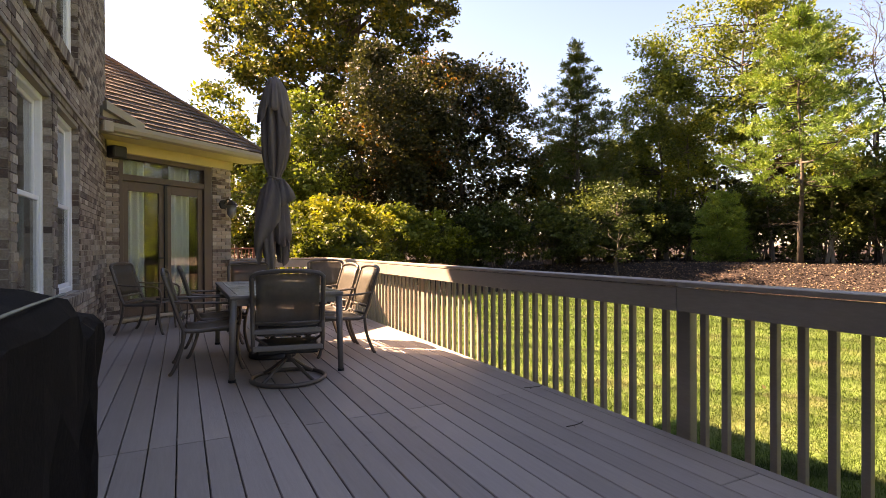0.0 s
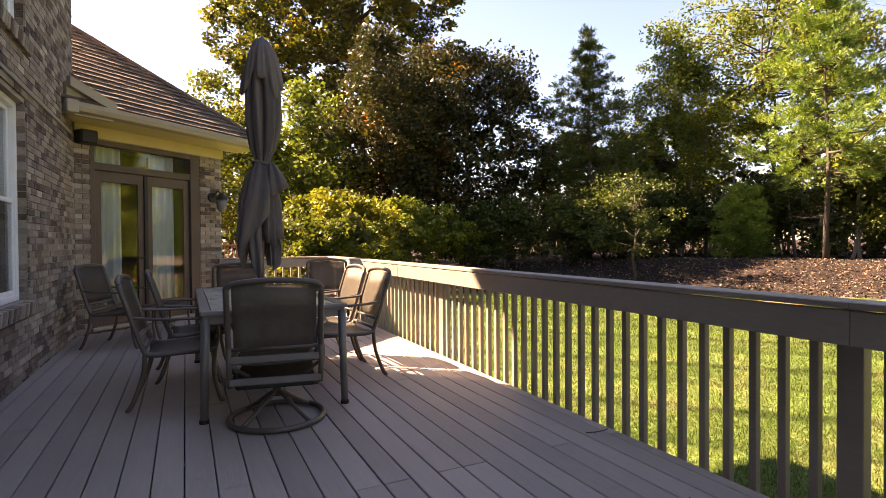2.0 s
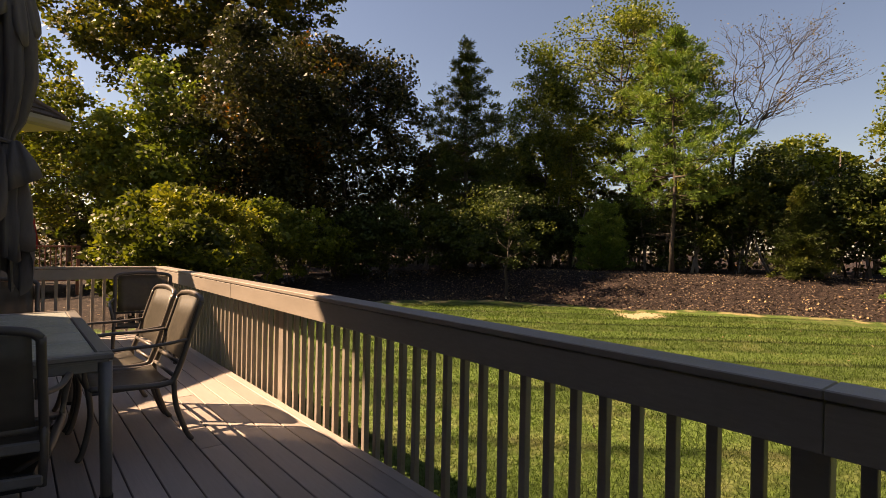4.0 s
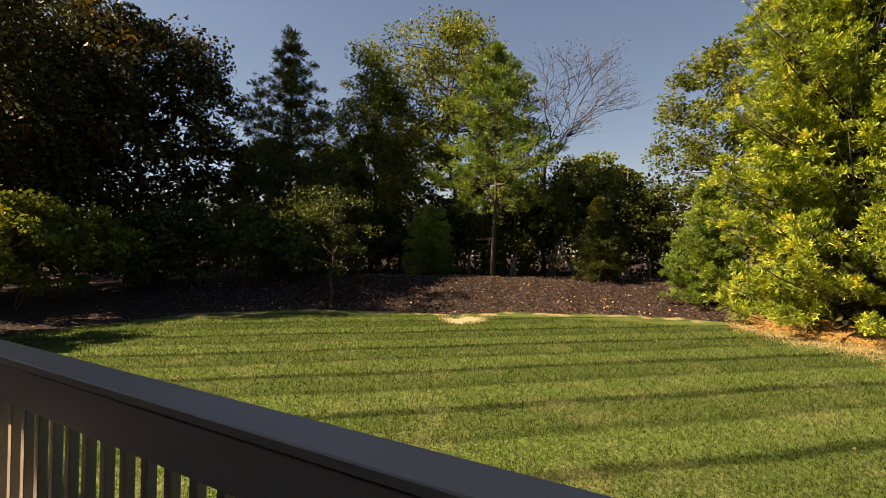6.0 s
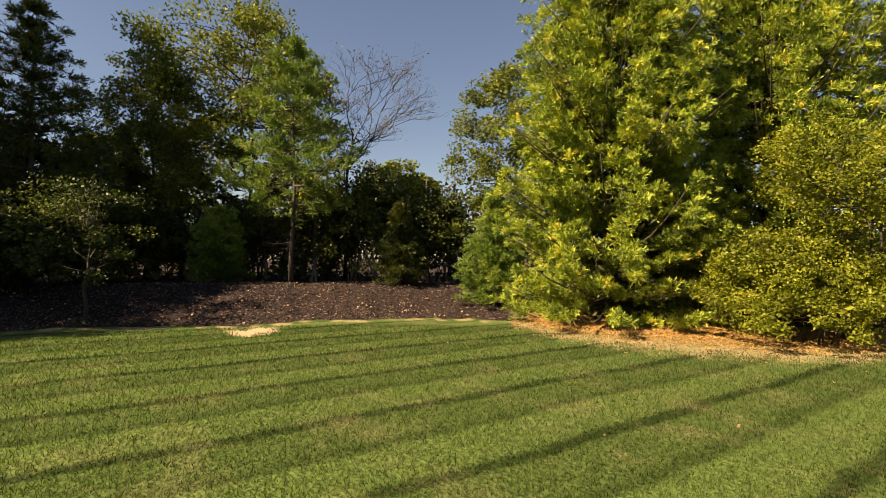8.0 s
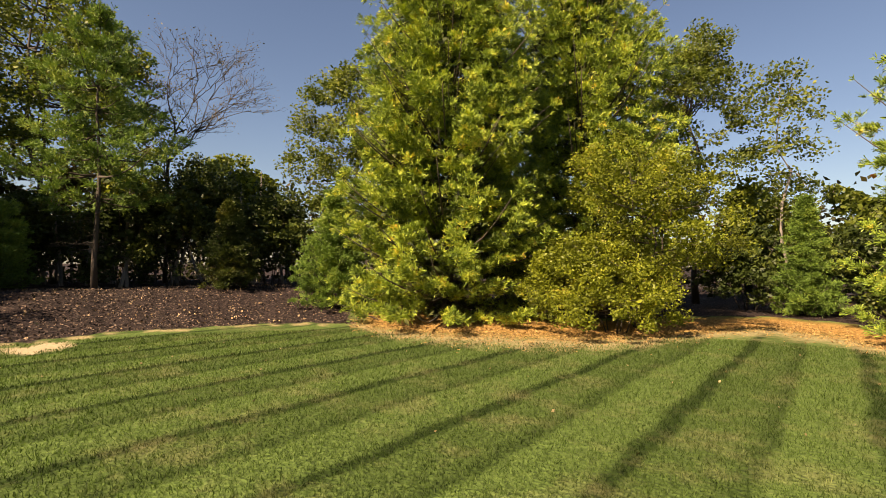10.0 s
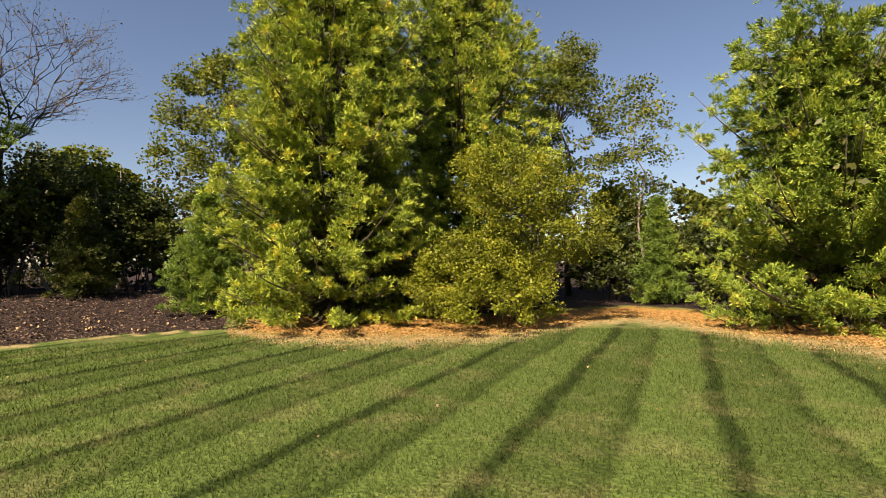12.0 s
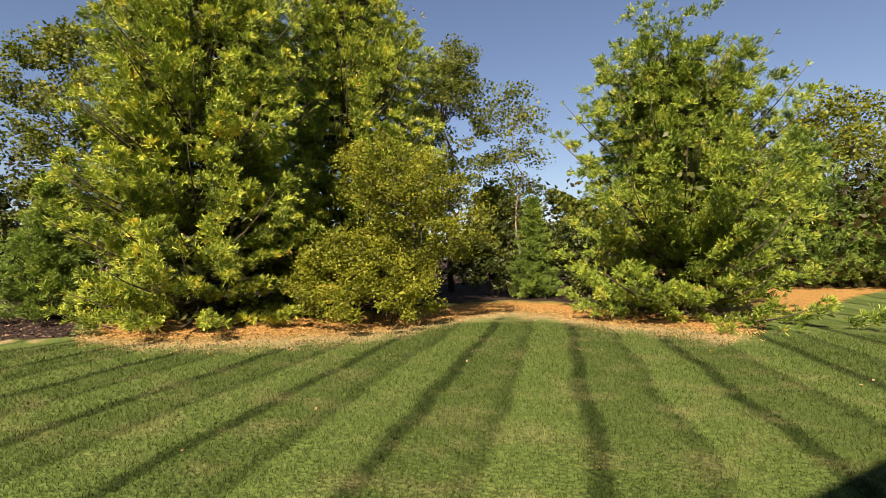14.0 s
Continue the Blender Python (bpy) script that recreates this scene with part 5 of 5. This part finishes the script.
conifer("scots_pine", "tall open pine with bare lower trunk", *at(28.1, 25.0), 11.6, 3.1, 3.6, PINE_BLUE, 29, branches=66, step=0.46, tuft=0.2, per=12, shape=0.62, rise=0.2, trunk_r=0.115, ragged=0.7, width=0.03, whorl=0.9, inner=6, dead=16)
bare_tree(*at(22.3, 31.0), 13.4, 3.5, 30)
leafy_tree("locust_tree", "tall airy green deciduous tree behind the berm", *at(32.6, 31.5), 20.0, 5.0, 4.2, GREEN, 31, clumps=190, per=160, size=0.2, trunk_r=0.2, stems=2, outline=0.5, clump_r=0.12)
leafy_tree("deciduous_tree", "slim green tree among the woods", *at(41.5, 33.0), 13.6, 3.4, 3.0, GREEN, 32, clumps=120, per=120, size=0.17, clump_r=0.11, outline=0.5, trunk_r=0.15)
leafy_tree("poplar_tree", "narrow yellow-green tree with upright twigs", *at(38.5, 28.5), 8.6, 1.5, 2.6, YELLOW, 33, clumps=60, per=90, size=0.14, trunk_r=0.09)
conifer("spruce_tree", "dark pointed spruce against the sky", 22.0, 25.1, 12.8, 4.2, 1.2, SPRUCE, 34, branches=112, step=0.5, tuft=0.24, per=8, shape=0.95, rise=0.3, trunk_r=0.17, ragged=0.75, width=0.045, inner=4, whorl=0.75)
leafy_tree("oak_tree", "large dark oak with spreading limbs and turning leaves", 17.2, 43.9, 29.0, 11.7, 6.5, OAK, 35, clumps=540, per=85, size=0.38, trunk_r=0.55, clump_r=0.07, outline=0.5, lean=(-2.0, 0.75), skirt=-0.5, core=200)
leafy_tree("maple_tree", "dark maple turning rust and orange", 15.4, 27.6, 11.8, 5.0, 0.8, MAPLE, 36, clumps=230, per=130, size=0.21, trunk_r=0.2, clump_r=0.13, core=500)
leafy_tree("maple_tree", "dark understorey maple with rusty leaves", 10.6, 27.3, 12.2, 4.4, 0.6, MAPLE, 37, clumps=230, per=130, size=0.2, trunk_r=0.16, clump_r=0.13, core=700)
# dark evergreen leaf colour stands in for the shade over this small tree
leafy_tree("dogwood_tree", "small olive-leaved tree on a slim trunk, leaves darkened for shade", *at(46.6, 19.6), 4.6, 2.3, 1.0, HOLLY, 238, clumps=60, per=70, size=0.12, trunk_r=0.07)
leafy_tree("deciduous_tree", "airy green tree behind the tall pines", *at(4.6, 27.0), 13.0, 3.3, 2.4, GREEN, 139, clumps=120, per=150, size=0.16, clump_r=0.12, trunk_r=0.14)
leafy_tree("deciduous_tree", "leafy green tree behind the pines", *at(-32, 29.0), 14.2, 3.3, 2.0, GREEN, 40, clumps=120, per=150, size=0.17, clump_r=0.12, trunk_r=0.16)
leafy_tree("sapling", "thin sparse tree with drooping leaves", *at(-39.5, 31.0), 14.6, 2.3, 3.0, GREEN, 41, clumps=56, per=70, size=0.2, bark=BARK_PALE, trunk_r=0.1)
leafy_tree("deciduous_tree", "olive green tree beyond the second lawn", *at(-69, 40.0), 12.6, 5.0, 1.0, OLIVE, 42, clumps=150, per=110, size=0.22, trunk_r=0.2)
conifer("far_pine", "green pine beyond the second lawn", *at(-65.5, 36.0), 9.0, 3.6, 0.2, PINE_BLUE, 43, branches=120, step=0.6, tuft=0.28, per=9, shape=0.7, trunk_r=0.15, width=0.05)
conifer("far_pine", "green pine beyond the second lawn", *at(-74, 38.0), 8.0, 3.8, 0.2, PINE_BLUE, 44, branches=120, step=0.6, tuft=0.28, per=9, shape=0.7, trunk_r=0.15, width=0.05)
leafy_tree("weeping_tree", "light green feathery tree beyond the deck end", 7.3, 28.0, 9.0, 3.2, 1.0, GREEN, 45, clumps=120, per=120, size=0.22, trunk_r=0.14)
leafy_tree("deciduous_tree", "pale green tree behind the low roof", 2.9, 31.5, 10.2, 3.4, 2.0, YELLOW, 46, clumps=110, per=100, size=0.22, trunk_r=0.14)
for k, (az, d, h, r, mat, lab) in enumerate(((80.5, 15.5, 3.3, 2.0, YELLOW, "yellowing shrub beyond the deck end"), (75.5, 16.6, 3.9, 2.3, YELLOW, "tall yellow-green shrub beyond the deck"), (70.5, 19.8, 3.5, 2.2, GREEN, "loose green shrub at the lawn edge"), (66.0, 21.8, 3.5, 2.2, OLIVE, "arching olive shrub at the lawn edge"), (61.5, 23.6, 3.6, 2.1, HOLLY, "dark evergreen shrub under the maples"), (56.5, 23.8, 3.3, 2.0, HOLLY, "dark evergreen shrub under the maples"), (51.0, 25.0, 3.4, 2.1, HOLLY, "dark evergreen shrub under the spruce"))):
    leafy_tree("shrub", lab, *at(az, d, (2.7, 3.6)), h, r, 0.15, mat, 60 + k, clumps=80, per=95, size=0.16, trunk_r=0.05, stems=5, category="shrub", clump_r=0.15, skirt=0.4, group="shrubs along the lawn")
for k, (az, d, h, r) in enumerate(((25.5, 28.5, 6.2, 2.4), (21.5, 28.0, 6.4, 2.4), (17.0, 29.0, 6.6, 2.4), (12.5, 27.5, 5.6, 2.2), (39.5, 28.5, 3.6, 2.0), (32.0, 29.5, 4.4, 2.0), (44.0, 28.5, 4.0, 2.4), (48.5, 26.0, 3.6, 2.2), (-15, 26.5, 5.0, 2.6), (-36.5, 27.0, 4.4, 2.2), (-46, 27.5, 4.6, 2.4))):
    leafy_tree("evergreen_shrub", "tall dark evergreen shrub in the shade of the woods", *at(az, d), h, r, 0.1, HOLLY, 80 + k, clumps=90, per=64, size=0.16, trunk_r=0.06, stems=5, category="shrub", clump_r=0.15, skirt=0.4, core=900, group="dark shrubs of the woods")


for k, (az, d, h, r, mat) in enumerate(((13.5, 37, 8.5, 3.0, OLIVE), (18.0, 39, 9.0, 3.0, GREEN), (24.0, 38, 8.0, 3.2, OLIVE), (28.5, 40, 9.0, 3.0, RUST), (36.5, 38, 10.5, 3.4, GREEN), (43.5, 37, 10.0, 3.4, OLIVE), (46.5, 34, 8.0, 3.0, GREEN), (52.5, 33, 9.0, 3.4, OAK), (83.0, 34, 8.5, 3.6, OLIVE), (89.0, 36, 9.5, 3.6, GREEN), (-44.5, 36, 7.0, 3.0, GREEN), (-37.0, 35, 7.5, 3.0, OLIVE), (-62, 44, 9.0, 4.0, GREEN))):
    leafy_tree("woodland_tree", "leafy tree of the woods behind the garden", *at(az, d), h, r, 1.2, mat, 120 + k, clumps=75, per=90, size=0.3, bark=BARK_PALE, trunk_r=0.13, group="woodland trees")


def build_woods():
    """The woods behind: uneven masses of leaves and slim trunks."""
    rng = np.random.default_rng(5)
    pts, tr = [], Shape()
    for i in range(560):
        az = rng.uniform(-82, 100)
        d = rng.uniform(34, 52)
        x, y = at(az, d)
        h = rng.uniform(3.0, 8.0)
        r = rng.uniform(1.2, 2.4)
        n = 84
        p = np.clip(rng.normal(size=(n, 3)), -1.5, 1.5) * np.array([r * 0.6, r * 0.6, h * 0.3]) + np.array([x, y, gz(x, y) + h * 0.48])
        pts.append(p[p[:, 2] > gz(x, y)])
    for i in range(130):
        az, d = rng.uniform(2, 62), rng.uniform(27.5, 46)
        x, y = at(az, d)
        z = gz(x, y)
        h = rng.uniform(3.5, 6)
        tr.tube(wander(rng, (x, y, z - 0.1), (x + rng.normal() * 0.6, y + rng.normal() * 0.6, z + h), 5, 0.04), [0.09, 0.08, 0.07, 0.06, 0.02], 5)
    pts = np.concatenate(pts)
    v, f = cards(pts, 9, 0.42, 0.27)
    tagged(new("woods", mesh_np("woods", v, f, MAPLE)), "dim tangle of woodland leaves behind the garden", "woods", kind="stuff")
    tagged(part("woodland_stems", tr, BARK_PALE), "slim bare stems in the woods", "trunks", kind="stuff")


build_woods()


def build_grass():
    rng = np.random.default_rng(2)
    n = 330000
    az = np.radians(rng.uniform(-78, 88, n))
    d = 0.1 + 16.6 * rng.random(n) ** 1.0
    x, y = HUB[0] + d * np.cos(az), HUB[1] + d * np.sin(az)
    gap, _ = edge_gap(x, y)
    deg = np.degrees(az)
    thin = np.where(deg < 3.5, np.clip(1.1 - np.abs(gap + 0.7) / 2.3, 0, 0.92), 0.0)
    thin = np.maximum(thin, np.clip(1.6 - np.hypot((deg - 31.8) / 2.4, (gap + 1.5) / 0.75), 0, 1))
    keep = (gap < -0.25) & (x > DECK_X + 0.1) & (rng.random(n) > thin)
    x, y, d = x[keep], y[keep], d[keep]
    n = len(x)
    b = np.stack([x, y, ground_z(x, y) - 0.005], 1)
    h = rng.uniform(0.025, 0.06, n) * (1 + 0.02 * d)
    a = rng.uniform(0, 2 * np.pi, n)
    w = np.stack([np.cos(a), np.sin(a), np.zeros(n)], 1) * (0.0024 + 0.00045 * d)[:, None]
    lean = rng.normal(size=(n, 3)) * (h * 0.45)[:, None]
    lean[:, 2] = h
    v = np.stack([b - w, b + w, b + lean], 1).reshape(-1, 3)
    tagged(new("grass", mesh_np("grass", v, np.arange(3 * n).reshape(-1, 3), GRASS)), "short mown grass blades with dry tufts", "grass", kind="stuff")


build_grass()


def build_litter():
    """Fallen leaves and bark chips."""
    rng = np.random.default_rng(8)
    n = 9000
    az, g = np.radians(rng.uniform(3, 62, n)), rng.uniform(0.0, 9.0, n)
    d = np.interp(az, EDGE_AZ, EDGE_D) + g
    x, y = HUB[0] + d * np.cos(az), HUB[1] + d * np.sin(az)
    v, f = cards(np.stack([x, y, ground_z(x, y) + 0.015], 1), 3, 0.1, 0.05)
    chip = surface("bark_chips", (0.02, 0.014, 0.01), (0.15, 0.10, 0.07), 0.9, island=0.7)
    tagged(new("mulch_chips", mesh_np("mulch_chips", v, f, chip)), "dark bark chips and dry leaves on the berm", "mulch", kind="stuff")
    q = 520
    az, g = np.radians(rng.uniform(4, 60, q)), rng.uniform(0.3, 8.0, q)
    d = np.interp(az, EDGE_AZ, EDGE_D) + g
    x, y = HUB[0] + d * np.cos(az), HUB[1] + d * np.sin(az)
    v, f = cards(np.stack([x, y, ground_z(x, y) + 0.03], 1), 11, 0.1, 0.07)
    fall = surface("berm_leaf", (0.16, 0.10, 0.05), (0.42, 0.30, 0.17), 0.85, island=0.6)
    tagged(new("berm_leaves", mesh_np("berm_leaves", v, f, fall)), "dry tan leaves fallen on the mulch berm", "leaves", kind="stuff")
    k = 12000
    az, g = np.radians(rng.uniform(-63, 4, k)), rng.normal(0.3, 1.15, k)
    d = np.interp(az, EDGE_AZ, EDGE_D) + g
    x, y = HUB[0] + d * np.cos(az), HUB[1] + d * np.sin(az)
    v, f = cards(np.stack([x, y, ground_z(x, y) + 0.015], 1), 6, 0.1, 0.02)
    straw = surface("pine_straw", (0.12, 0.065, 0.022), (0.44, 0.28, 0.1), 0.9, island=0.8)
    tagged(new("pine_straw", mesh_np("pine_straw", v, f, straw)), "fallen orange needles under the pines", "needles", kind="stuff")
    m = 70
    x, y = rng.uniform(5, 19, m), rng.uniform(-9, 15, m)
    ok = edge_gap(x, y)[0] < 0
    v, f = cards(np.stack([x, y, ground_z(x, y) + 0.03], 1)[ok], 4, 0.055, 0.04)
    tan = surface("dry_leaf", (0.16, 0.11, 0.05), (0.34, 0.26, 0.13), 0.8, island=0.6)
    tagged(new("fallen_leaves", mesh_np("fallen_leaves", v, f, tan)), "few dry tan leaves scattered on the lawn", "leaves", kind="stuff")


build_litter()


def build_neighbour_deck():
    """The raised red-stained deck of the next house, far beyond the deck end."""
    d = thing("neighbour_deck", "red-stained wooden deck railing of the next house", "deck", pose(3.2, 24.5, 0.2))
    part("platform", box((-3.2, -0.1, -0.2), (1.2, 3, -0.02), 0.01), REDWOOD, d)
    for x in (-3.1, -1.0, 1.1):
        part("support", box((x - 0.06, 0, -1.1), (x + 0.06, 0.12, -0.2)), REDWOOD, d)
        part("post", box((x - 0.05, 0, -0.02), (x + 0.05, 0.1, 0.95), 0.005), REDWOOD, d)
    part("rail", box((-3.15, -0.02, 0.9), (1.15, 0.12, 0.96), 0.006), REDWOOD, d)
    me = box((-0.018, 0.03, 0.0), (0.018, 0.066, 0.9)).mesh("baluster", REDWOOD)
    for i in range(30):
        part("baluster", me, REDWOOD, d, m=pose(-3.0 + i * 0.14, 0, 0))


build_neighbour_deck()


def build_red_umbrella():
    u = thing("red_umbrella", "folded red umbrella on the next house's deck", "umbrella", pose(3.1, 26.6, 0.17))
    part("pole", Shape().tube([(0, 0, 0), (0, 0, 2.0)], 0.025, 8), BARK, u)
    red = surface("red_canvas", (0.30, 0.015, 0.015), (0.5, 0.04, 0.03), 0.8)
    part("canopy", Shape().tube([(0, 0, 0.85), (0.02, 0, 1.1), (0, 0.01, 1.5), (0, 0, 1.9), (0, 0, 1.98)], [0.2, 0.19, 0.15, 0.09, 0.02], 12), red, u, "folded red canvas", smooth=True)


build_red_umbrella()
